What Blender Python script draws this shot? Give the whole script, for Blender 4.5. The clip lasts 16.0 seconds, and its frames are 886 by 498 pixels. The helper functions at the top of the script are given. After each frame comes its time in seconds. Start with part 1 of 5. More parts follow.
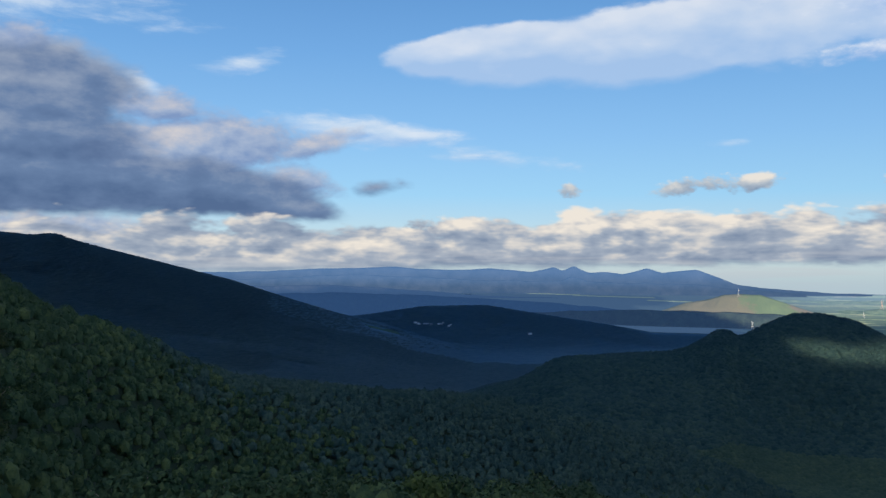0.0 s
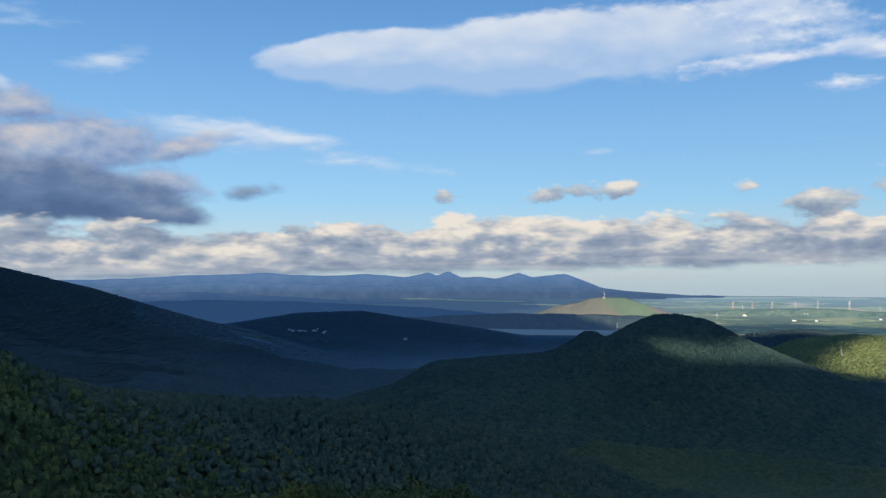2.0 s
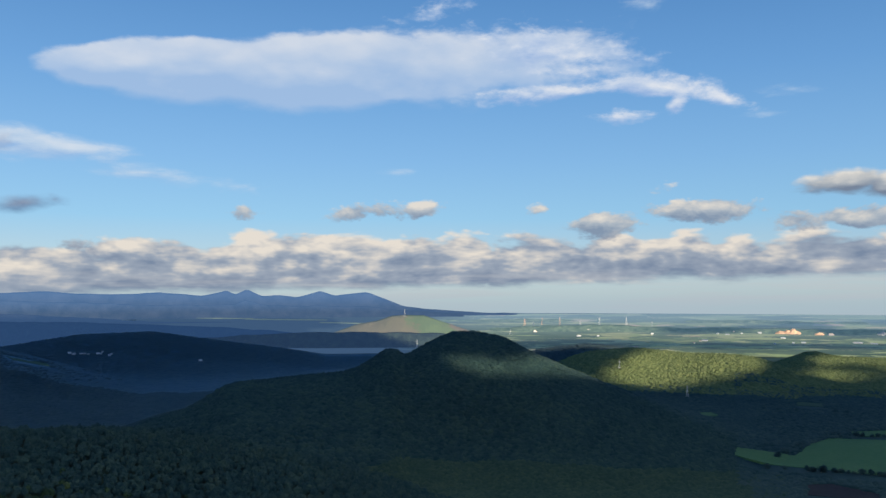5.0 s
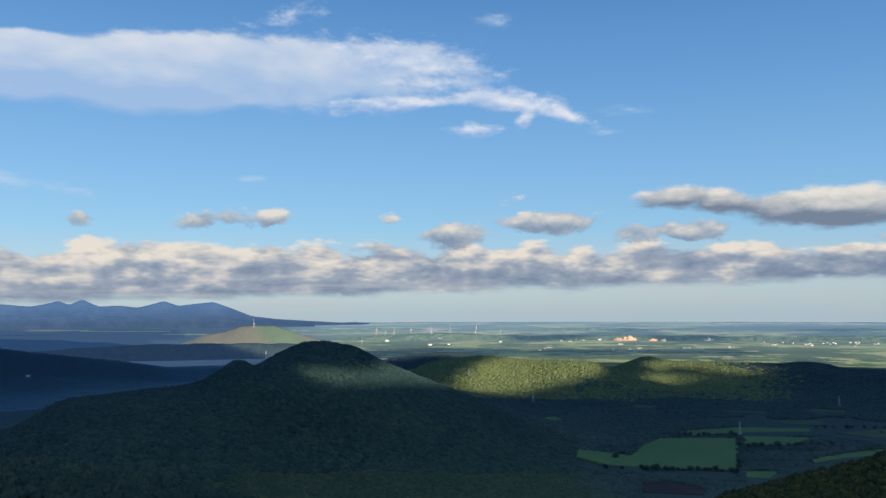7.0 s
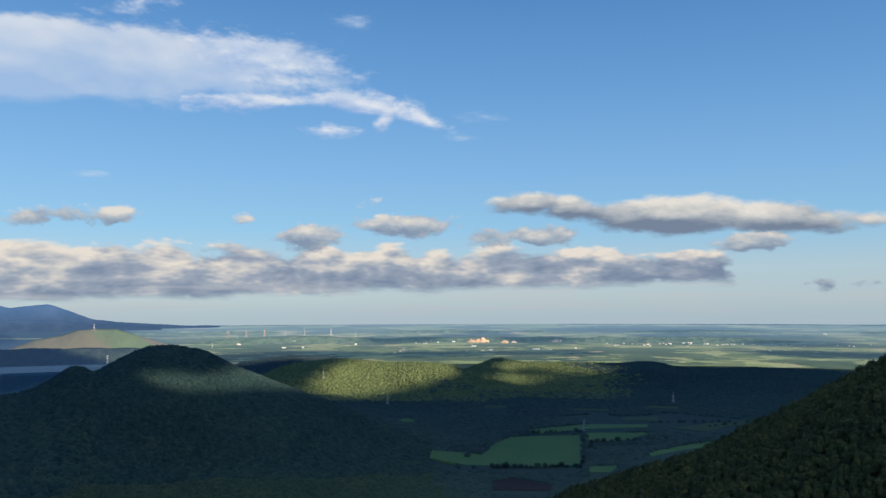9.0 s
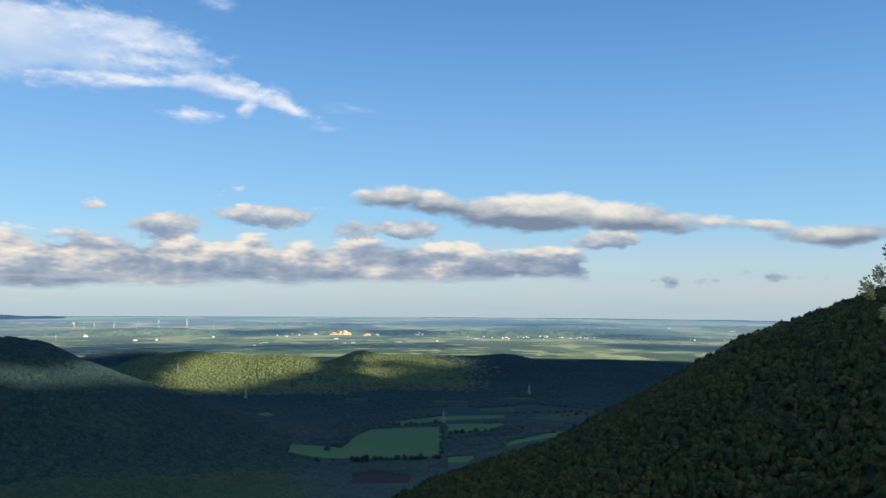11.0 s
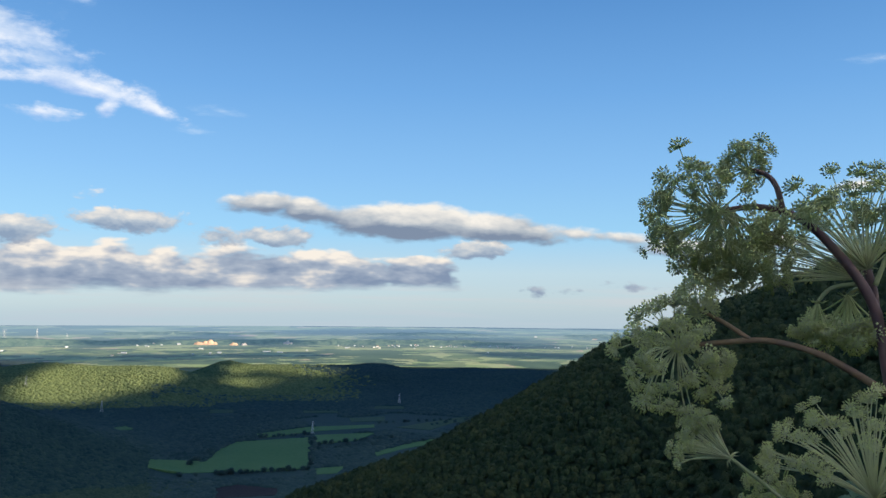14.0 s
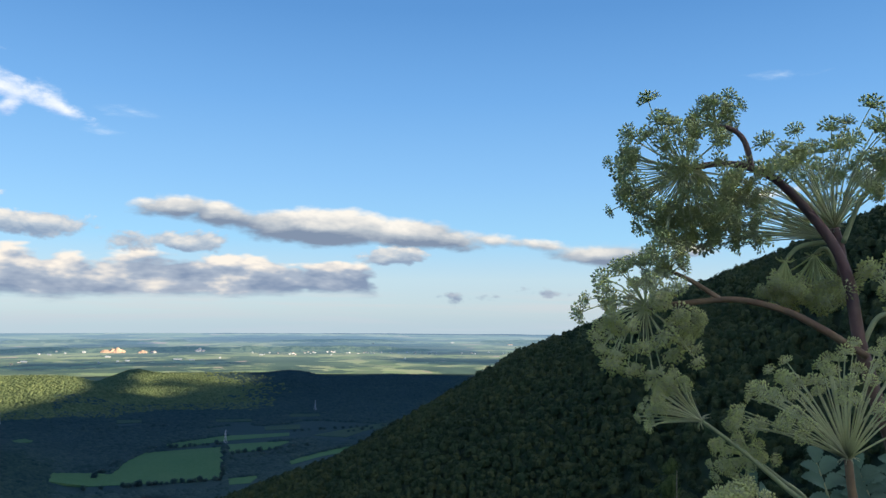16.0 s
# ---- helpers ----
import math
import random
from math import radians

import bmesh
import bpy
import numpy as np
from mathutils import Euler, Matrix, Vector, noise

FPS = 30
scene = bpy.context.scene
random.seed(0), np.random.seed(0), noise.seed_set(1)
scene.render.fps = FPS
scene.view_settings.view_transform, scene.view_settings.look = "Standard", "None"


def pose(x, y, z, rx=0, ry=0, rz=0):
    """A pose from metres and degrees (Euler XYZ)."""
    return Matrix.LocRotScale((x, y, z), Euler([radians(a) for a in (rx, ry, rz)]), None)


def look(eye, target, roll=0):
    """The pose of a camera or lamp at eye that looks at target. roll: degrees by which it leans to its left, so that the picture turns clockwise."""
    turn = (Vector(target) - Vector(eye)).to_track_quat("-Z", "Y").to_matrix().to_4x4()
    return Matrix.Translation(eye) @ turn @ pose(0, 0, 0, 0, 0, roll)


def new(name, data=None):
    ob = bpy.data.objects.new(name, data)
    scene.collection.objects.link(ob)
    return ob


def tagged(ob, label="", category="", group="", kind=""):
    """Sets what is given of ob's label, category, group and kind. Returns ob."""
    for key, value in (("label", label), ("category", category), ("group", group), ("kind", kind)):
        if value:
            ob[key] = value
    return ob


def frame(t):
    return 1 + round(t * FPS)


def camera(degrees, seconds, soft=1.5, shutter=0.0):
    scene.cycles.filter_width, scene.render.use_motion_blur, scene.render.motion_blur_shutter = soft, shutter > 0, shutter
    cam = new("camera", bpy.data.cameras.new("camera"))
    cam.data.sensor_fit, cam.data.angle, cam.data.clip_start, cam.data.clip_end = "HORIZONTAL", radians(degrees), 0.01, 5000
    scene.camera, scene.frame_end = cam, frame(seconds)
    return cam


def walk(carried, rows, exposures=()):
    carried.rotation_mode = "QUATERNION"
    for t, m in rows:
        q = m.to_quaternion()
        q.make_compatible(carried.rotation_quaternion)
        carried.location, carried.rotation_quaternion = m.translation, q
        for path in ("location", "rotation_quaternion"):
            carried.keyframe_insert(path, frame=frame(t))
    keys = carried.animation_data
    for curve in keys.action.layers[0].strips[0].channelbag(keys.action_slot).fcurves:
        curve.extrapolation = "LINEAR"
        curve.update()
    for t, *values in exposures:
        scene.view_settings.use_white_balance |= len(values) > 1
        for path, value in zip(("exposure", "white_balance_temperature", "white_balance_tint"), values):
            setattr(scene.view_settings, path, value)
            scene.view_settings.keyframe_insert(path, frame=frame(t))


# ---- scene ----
import functools

# ---------------------------------------------------------------- camera
cam = camera(56.85, 16.0)
EYE = 1.6
# seconds, sway of the hand-held camera in metres (x, y, z), turn to the left, tilt up, lean to the left
ROWS = [
    (0.0, 0, 0, 0, 0.00, 1.45, 0.39),
    (0.5, 0, 0, 0, -2.32, 1.47, 0.47),
    (1.0, 0, 0, 0, -4.68, 1.58, 0.33),
    (1.5, 0, 0, 0, -6.74, 1.70, 0.08),
    (2.0, 0, 0, 0, -8.73, 1.86, -0.04),
    (2.5, 0, 0, 0, -10.80, 2.11, 0.14),
    (3.0, 0, 0, 0, -13.19, 2.35, 0.13),
    (5.5, 0, 0, 0, -24.87, 3.31, -0.12),
    (6.0, 0, 0, 0, -27.34, 3.54, -0.14),
    (6.5, 0, 0, 0, -30.11, 3.83, -0.20),
    (7.0, 0, 0, 0, -32.84, 3.75, -0.30),
    (7.5, 0, 0, 0, -35.03, 3.48, -0.44),
    (8.0, 0, 0, 0, -37.02, 3.77, -0.39),
    (8.5, 0, 0, 0, -39.85, 4.00, -0.45),
    (9.0, 0, 0, 0, -42.88, 3.88, -0.22),
    (9.5, 0, 0, 0, -45.89, 3.77, 0.17),
    (12.0, -0.072, 0.107, -0.021, -55.54, 3.42, 0.29),
    (12.5, -0.034, 0.055, -0.016, -57.13, 3.63, 0.33),
    (13.0, -0.004, 0.004, 0.021, -58.63, 3.89, 0.43),
    (13.5, -0.030, -0.098, 0.069, -59.94, 4.02, 0.52),
    (14.0, -0.050, -0.096, 0.070, -61.31, 4.10, 0.58),
    (14.5, -0.055, 0.115, -0.037, -63.28, 4.28, 0.66),
    (15.0, -0.009, 0.023, -0.023, -65.08, 4.36, 0.71),
    (15.5, -0.084, 0.183, -0.082, -66.17, 4.45, 0.65),
    (16.0, 0, 0, 0, -67.08, 4.57, 0.45),
]
EXPOSURE = [(0.0, 0.92), (0.5, 0.93), (1.0, 0.86), (1.5, 0.86), (2.0, 0.88), (3.0, 0.92), (5.5, 0.79), (6.5, 0.80), (7.0, 0.82), (8.0, 0.97), (8.5, 0.78), (9.5, 0.87), (12.0, 1.03), (14.0, 1.08), (16.0, 1.16)]
walk(cam, [(t, pose(x, y, EYE + z, 0, 0, yaw) @ pose(0, 0, 0, 90 + tilt) @ pose(0, 0, 0, 0, 0, lean))
           for t, x, y, z, yaw, tilt, lean in ROWS], EXPOSURE)
# ---------------------------------------------------------------- sky, clouds and sun
SUN_AZ, SUN_EL = 172.0, 15.0        # degrees to the right of +y, and above the horizon


class Graph:
    """Short hand for node trees."""

    def __init__(self, tree):
        self.tree, self.nodes, self.links = tree, tree.nodes, tree.links

    def put(self, sock, value):
        if isinstance(value, bpy.types.NodeSocket):
            self.links.new(value, sock)
        elif value is not None:
            sock.default_value = value

    def add(self, kind, inputs=(), **props):
        n = self.nodes.new(kind)
        for k, v in props.items():
            setattr(n, k, v)
        for k, v in (inputs.items() if isinstance(inputs, dict) else enumerate(inputs)):
            self.put(n.inputs[k], v)
        return n

    def m(self, op, a, b=None, c=None, clamp=False):
        return self.add("ShaderNodeMath", (a, b, c), operation=op, use_clamp=clamp).outputs[0]

    def v(self, op, a, b=None):
        n = self.add("ShaderNodeVectorMath", (a, b), operation=op)
        return n.outputs["Value"] if op in ("LENGTH", "DOT_PRODUCT") else n.outputs[0]

    def noise(self, vec, scale=1.0, detail=4.0, rough=0.5, dist=0.0):
        n = self.add("ShaderNodeTexNoise", {"Vector": vec, "Scale": scale, "Detail": detail, "Roughness": rough, "Distortion": dist})
        return n.outputs[0], n.outputs[1]

    def step(self, x, lo, hi, a=0.0, b=1.0):
        n = self.add("ShaderNodeMapRange", (x, lo, hi, a, b), interpolation_type="SMOOTHSTEP")
        return n.outputs[0]

    def mix(self, f, a, b, kind="MIX"):
        n = self.add("ShaderNodeMix", data_type="RGBA", blend_type=kind)
        self.put(n.inputs[0], f), self.put(n.inputs[6], a), self.put(n.inputs[7], b)
        return n.outputs[2]

    def ramp(self, f, stops):
        n = self.add("ShaderNodeValToRGB", (f,))
        e = n.color_ramp.elements
        while len(e) < len(stops):
            e.new(0.5)
        for el, (p, c) in zip(e, stops):
            el.position, el.color = p, (*c, 1)
        return n.outputs[0]

    def xyz(self, x, y, z=0.0):
        return self.add("ShaderNodeCombineXYZ", (x, y, z)).outputs[0]


def cloud_group(name, puffs, stretch, scale, amp, warp, rough=0.55, detail=7.0, billow=0.0, cap=1.6):
    """A field over (azimuth, elevation) in degrees: 1 in the middle of a puff, 0 at its rim, frayed by noise.
    puffs: azimuth, elevation, half width, half height, turn, weight."""
    t = bpy.data.node_groups.new(name, "ShaderNodeTree")
    t.interface.new_socket("P", in_out="INPUT", socket_type="NodeSocketVector")
    t.interface.new_socket("D", in_out="OUTPUT", socket_type="NodeSocketFloat")
    g = Graph(t)
    p = g.nodes.new("NodeGroupInput").outputs[0]
    q = g.v("MULTIPLY", p, (1 / stretch, 1, 1))
    _, wc = g.noise(q, scale * 0.45, 2.0)
    w = g.v("MULTIPLY", g.v("SUBTRACT", wc, (0.5, 0.5, 0.5)), (warp * stretch, warp, 0))
    pw = g.v("ADD", p, w)
    field = None
    for az, el, a, b, turn, weight in puffs:
        loc = g.add("ShaderNodeMapping", {"Vector": pw, "Location": (az, el, 0), "Rotation": (0, 0, radians(turn)), "Scale": (a, b, 1)}, vector_type="TEXTURE")
        r = g.v("LENGTH", loc.outputs[0])
        k = weight * min(max(b, 0.35), cap)     # depth of the puff in degrees
        d = g.m("MULTIPLY_ADD", r, -k, k)
        field = d if field is None else g.m("SMOOTH_MAX", field, d, 0.3)
    n, _ = g.noise(g.v("ADD", q, g.v("MULTIPLY", w, (0.5, 0.5, 0))), scale, detail, rough)
    if billow:      # round heads, large and small
        vo = g.add("ShaderNodeTexVoronoi", {"Vector": g.v("ADD", q, w), "Scale": scale * 0.8, "Detail": 3.0, "Roughness": 0.6, "Lacunarity": 2.2, "Smoothness": 0.45}, feature="SMOOTH_F1", voronoi_dimensions="2D")
        n = g.m("ADD", g.m("MULTIPLY", n, 1 - billow), g.m("MULTIPLY", g.m("SUBTRACT", 1.05, vo.outputs[0]), billow))
    d = g.m("MULTIPLY_ADD", g.m("SUBTRACT", n, 0.5), amp, field)
    g.links.new(d, g.nodes.new("NodeGroupOutput").inputs[0])
    return t


def rgb(r, g, b):
    """Linear colour from a display colour of 0 to 255."""
    return tuple((c / 255 / 12.92 if c <= 10 else ((c / 255 + 0.055) / 1.055) ** 2.4) for c in (r, g, b)) + (1,)


world = bpy.data.worlds.new("sky")
scene.world = world
world.use_nodes = True
world.node_tree.nodes.clear()
G = Graph(world.node_tree)
ray = G.add("ShaderNodeTexCoord").outputs["Generated"]
sep = G.add("ShaderNodeSeparateXYZ", (ray,))
AZ = G.m("MULTIPLY", G.m("ARCTAN2", sep.outputs[0], sep.outputs[1]), 57.29578)
EL = G.m("MULTIPLY", G.m("ARCSINE", sep.outputs[2]), 57.29578)
P = G.xyz(AZ, EL)

# the true horizon lies a little under eye level from this height
up = G.xyz(sep.outputs[0], sep.outputs[1], G.m("MAXIMUM", G.m("ADD", sep.outputs[2], 0.05), 0.02))
nishita = G.add("ShaderNodeTexSky", (up,), sky_type="NISHITA", sun_disc=False, sun_elevation=radians(SUN_EL),
                sun_rotation=radians(SUN_AZ), altitude=200.0, air_density=1.0, dust_density=0.4, ozone_density=2.0).outputs[0]
clear = G.ramp(G.m("MULTIPLY_ADD", EL, 1 / 40, 0.1), [
    (0.04, rgb(168, 188, 202)[:3]), (0.10, rgb(186, 202, 212)[:3]), (0.16, rgb(188, 213, 227)[:3]), (0.23, rgb(152, 208, 246)[:3]),
    (0.33, rgb(134, 192, 244)[:3]), (0.47, rgb(108, 170, 232)[:3]), (0.62, rgb(84, 146, 212)[:3]), (1.0, rgb(56, 110, 180)[:3])])
sky = G.mix(0.8, G.mix(1.0, nishita, (0.16, 0.16, 0.16, 1), "MULTIPLY"), clear)

CLOUDS = [
    # name, puffs, stretch, noise scale, noise amount, warp, roughness, rim softness (lo, hi), light offset (az, el), shade gain,
    # height shading (level, per degree), dark, mid, bright, opacity
    ("cirrus", [(-5.5, 9.55, 8, 1.1, -6, 1), (-2, 9.2, 4, 0.8, -14, 1), (4, 7.7, 5.5, 0.5, -5, 1), (-14.2, 13.7, 3.2, 0.7, 14, 1), (-27, 16.4, 6, 1.6, 5, 0.4), (-21, 16.4, 4, 1.0, -5, 0.4),
                (19, 8.6, 1.2, 0.2, 0, 0.8), (46, 13.1, 1.5, 0.4, 0, 0.7), (44.8, 11.6, 1.2, 0.35, 0, 0.9), (90, 15.5, 1.8, 0.3, 0, .7), (36, 18.9, 2, 0.5, 20, 0.3), (-20.4, 11.9, 1.4, 0.7, -30, 1.2)],
     3.6, 1.0, 1.5, 0.8, 0.62, (-0.10, 0.75), (0.3, 0.35), 0.6, (0, 0), rgb(164, 198, 240), rgb(204, 224, 246), rgb(240, 245, 251), 0.85),
    ("lens_cloud", [(1.2, 14.8, 6.0, 1.6, 4, 1), (6, 14.8, 8.5, 2.4, 3, 1), (14, 15.2, 9.5, 3.0, 4, 0.95), (21, 15.5, 8, 2.9, 2, 0.52), (27.5, 15.8, 7, 2.2, -4, 0.3), (33, 16.2, 5, 1.4, -12, 0.22)],
     2.4, 0.55, 0.95, 0.5, 0.56, (0.0, 0.7), (-0.05, 0.65), 0.55, (15.4, 0.12), rgb(176, 204, 240), rgb(204, 221, 244), rgb(236, 241, 249), 0.82),
    ("lens_tail", [(30.0, 13.75, 6.5, 0.7, 4, 1), (37.3, 14.0, 5, 0.95, -6, 1), (41.5, 12.9, 2.8, 0.6, -22, 1), (35, 12.0, 2.4, 0.55, 0, 1), (38.6, 12.8, 0.8, 1.1, -10, 0.7), (30, 16.5, 8, 2.0, -8, 0.36), (22, 19.2, 3, 1.0, 20, 0.3)],
     2.2, 1.1, 1.3, 0.7, 0.62, (0.0, 0.55), (0.1, 0.4), 0.8, (0, 0), rgb(168, 196, 238), rgb(206, 222, 246), rgb(250, 251, 254), 0.92),
    ("lit_cumulus", [(-17, 8.2, 9.5, 2.5, 4, 1.3), (-9.5, 8.5, 5, 1.3, 14, 1), (-19, 10.5, 5, 2.0, -10, 0.8), (-29, 13.4, 6, 2.6, 0, 0.9), (-6.8, 9.3, 2.6, 0.7, 18, 1), (-10.5, 6.2, 5, 1.6, -10, 0.8),
                     (-26, 2.6, 12, 1.5, 0, 0.9)],
     1.7, 0.75, 1.15, 0.8, 0.57, (0.0, 0.8), (-0.3, 0.45), 0.6, (0, 0), rgb(128, 148, 190), rgb(168, 180, 206), rgb(222, 212, 208), 0.85),
    ("grey_cumulus", [(-26.5, 11.3, 6.8, 3.1, 0, 1), (-27.5, 8.2, 9.5, 3.2, 0, 1), (-29, 6.0, 12, 3.4, 0, 1), (-22, 5.6, 10, 2.5, -4, 1), (-14.5, 5.2, 7.5, 2.0, -10, 1), (-10.5, 4.3, 4.2, 1.2, -8, 1),
                      (-4.8, 5.7, 1.9, 0.65, 8, 0.8), (-3.0, 6.0, 0.9, 0.4, 0, 0.8)],
     1.9, 0.5, 0.95, 0.7, 0.52, (-0.15, 0.5), (0.25, 0.6), 0.42, (6.5, 0.035), rgb(82, 106, 146), rgb(106, 130, 168), rgb(164, 176, 196), 0.97),
    ("cloud_bank", [(-25, -0.43, 7, 4.3, 0, 1), (-18, -0.33, 7, 4.3, 0, 1), (-11, -0.14, 8, 4.2, 0, 1), (-4, 0.05, 8, 4.1, 0, 1), (3, 0.22, 7, 4.18, 0, 1), (8.8, 0.36, 5, 5.04, 0, 1), (14.8, 0.51, 6.5, 4.69, 0, 1), (20, 0.63, 6, 3.87, 0, 1), (23.4, 0.71, 3.6, 4.29, 0, 1), (29, 0.85, 6, 3.75, 0, 1), (34, 0.97, 4.5, 3.73, 0, 1), (39, 1.09, 5, 3.61, 0, 1), (42.5, 1.17, 3.4, 3.43, 0, 1), (46, 1.25, 5, 3.25, 0, 1), (51, 1.37, 5, 3.03, 0, 1), (55, 1.47, 4, 2.83, 0, 1), (59.5, 1.58, 4.5, 2.32, 0, 1)],
     2.7, 0.46, 3.0, 0.9, 0.54, (0.0, 0.6), (-0.6, 0.55), 0.46, (0, 0), rgb(126, 143, 170), rgb(164, 175, 192), rgb(246, 236, 223), 0.96),
    ("small_puffs", [(33.4, 4.75, 3.8, 1.2, 5, 1), (40.2, 5.5, 5.0, 1.1, 3, 1), (49, 4.75, 6.5, 0.95, 0, 1.1), (16.4, 5.6, 3.6, 0.9, 6, 0.9), (20.6, 5.9, 2.8, 1.0, 8, 0.9), (18.4, 5.5, 3.2, 0.6, 6, 0.8), (8.8, 5.7, 1.6, 0.7, 5, 0.6), (38, 7.15, 1.4, 0.45, 10, 0.7),
                     (63.4, 3.95, 3.8, 0.95, 4, 1.2), (68, 1.3, 5, 0.45, 0, 1), (76, 1.5, 6, 0.5, 0, 1), (84, 4.4, 2.4, 0.8, 0, 1), (29, 6, 1.7, 0.5, 0, 0.7), (-1, 3.0, 2.2, 0.7, -8, 1), (-4.5, 2.6, 1.5, 0.5, 0, 1)],
     1.9, 0.75, 1.8, 0.8, 0.58, (0.0, 0.42), (0.1, 0.45), 0.55, (5.0, 0.1), rgb(136, 152, 176), rgb(182, 190, 200), rgb(246, 236, 222), 0.9),
    ("bar_cloud", [(49.3, 7.0, 3.4, 1.15, 4, 1), (51.4, 6.75, 2.2, 1.2, 0, 1), (58.5, 5.95, 7.0, 1.5, -2, 1), (64.5, 5.6, 7, 1.25, -4, 1), (70, 5.35, 3.8, 0.55, -8, 1),
                   (74.5, 4.75, 3.2, 0.6, -6, 1), (78, 4.3, 4.6, 0.95, 0, 1), (88.5, 8.0, 2.4, 0.6, 4, 1), (98, 8.8, 4, 0.8, 0, 1)],
     2.4, 0.6, 1.3, 0.6, 0.53, (-0.05, 0.42), (-0.2, 0.5), 0.6, (6.0, 0.26), rgb(124, 138, 160), rgb(178, 185, 193), rgb(244, 238, 228), 0.97),
]
BILLOW = {"lit_cumulus": 0.35, "grey_cumulus": 0.25, "cloud_bank": 0.45, "bar_cloud": 0.3, "small_puffs": 0.35}
for name, puffs, stretch, scale, amp, warp, rough, rim, light, gain, (level, slope), dark, mid, bright, opacity in CLOUDS:
    grp = cloud_group(name, puffs, stretch, scale, amp, warp, rough, 6.0 if name == "lens_cloud" else 7.0, BILLOW.get(name, 0.0), 4.0 if name == "cloud_bank" else 1.6)
    # the light falls on the broad forms; only the rim and a little of the shading carry the fine detail
    forms = [(18, 0.6, 300, 4, 0, 1)] if name == "cloud_bank" else puffs
    broad = grp if name not in BILLOW else cloud_group(name + "_forms", forms, stretch, scale, amp, warp, rough, 1.6, BILLOW[name], 4.0 if name == "cloud_bank" else 1.6)
    here, there, mass = (G.nodes.new("ShaderNodeGroup") for _ in range(3))
    here.node_tree, there.node_tree, mass.node_tree = grp, broad, broad
    d0, d1, f0 = here.outputs[0], there.outputs[0], mass.outputs[0]
    # each layer waits for the one behind it, which keeps the shader small
    at = G.v("ADD", P, G.v("MULTIPLY", sky, (1e-6, 1e-6, 1e-6)))
    G.links.new(at, here.inputs[0]), G.links.new(at, mass.inputs[0])
    G.links.new(G.v("ADD", at, G.xyz(G.m("MULTIPLY_ADD", d0, 1e-6, light[0]), light[1])), there.inputs[0])
    hi = G.m("MAXIMUM", 0.3, G.m("MULTIPLY", G.m("SUBTRACT", 15.5, EL), 0.2)) if name == "lens_cloud" else rim[1]     # crisp above, thin below
    a = G.m("MULTIPLY", G.step(d0, rim[0], hi), opacity)
    if name == "cloud_bank":        # its flat underside, which rises to the right
        streaks, _ = G.noise(G.v("MULTIPLY", at, (0.22, 1, 1)), 0.9, 4.0, 0.6)
        base = G.m("MULTIPLY_ADD", AZ, 0.024, -0.35)
        a = G.m("MULTIPLY", a, G.step(G.m("ADD", G.m("SUBTRACT", EL, base), G.m("MULTIPLY", G.m("SUBTRACT", streaks, 0.5), 1.6)), 0.0, 0.8))
    if name == "grey_cumulus":      # a level underside
        ragged, _ = G.noise(G.v("MULTIPLY", at, (0.4, 1, 1)), 0.8, 3.0, 0.55)
        a = G.m("MULTIPLY", a, G.step(G.m("MULTIPLY_ADD", G.m("SUBTRACT", ragged, 0.5), 1.2, EL), 3.0, 3.7))
    patchy, _ = G.noise(G.v("MULTIPLY", at, (0.55, 1, 1)), 0.42, 2.0, 0.5)
    tone = 0.27 if name == "cloud_bank" else 0.40
    ragged, _ = G.noise(G.v("MULTIPLY", at, (0.5, 1, 1)), 1.5, 6.0, 0.6)
    fine = G.m("MULTIPLY", G.m("SUBTRACT", ragged, 0.5), 0.5 if name in BILLOW else 0.15)
    lit = G.m("ADD", G.m("ADD", G.m("MULTIPLY_ADD", G.m("SUBTRACT", f0, d1), gain, tone), fine), G.m("MULTIPLY", G.m("SUBTRACT", patchy, 0.5), 0.9), clamp=True)
    if name == "cloud_bank":        # bright heads, grey base, warmer towards the setting side
        lit = G.m("ADD", lit, G.m("ADD", G.m("MULTIPLY", G.m("SUBTRACT", G.m("SUBTRACT", EL, base), 1.9), G.step(AZ, -8.0, 10.0, 0.0, 0.15)), G.m("MULTIPLY_ADD", streaks, 0.8, -0.38)), clamp=True)
    if slope:
        axis = G.m("MULTIPLY_ADD", AZ, -0.09, level + 5.3) if name == "bar_cloud" else level      # the long cloud dips to one side
        lit = G.m("ADD", lit, G.m("MULTIPLY", G.m("SUBTRACT", EL, axis), slope), clamp=True)
    col = G.ramp(lit, [(0.12, dark[:3]), (0.5, mid[:3]), (0.95, bright[:3])])
    sky = G.mix(a, sky, col)
# thin layers of cloud low over the plain, and haze along the horizon
layers, _ = G.noise(G.v("MULTIPLY", P, (0.07, 1.3, 1)), 1.0, 4.0, 0.55)
sky = G.mix(G.m("MULTIPLY", G.m("MULTIPLY", G.step(layers, 0.44, 0.66), G.step(EL, 2.2, 0.6)), 0.5), sky, rgb(204, 206, 210))
sky = G.mix(G.step(EL, 0.9, -1.2, 0.0, 0.55), sky, rgb(170, 194, 212))
bg = G.add("ShaderNodeBackground", (sky, 0.5))
G.links.new(bg.outputs[0], G.add("ShaderNodeOutputWorld").inputs[0])

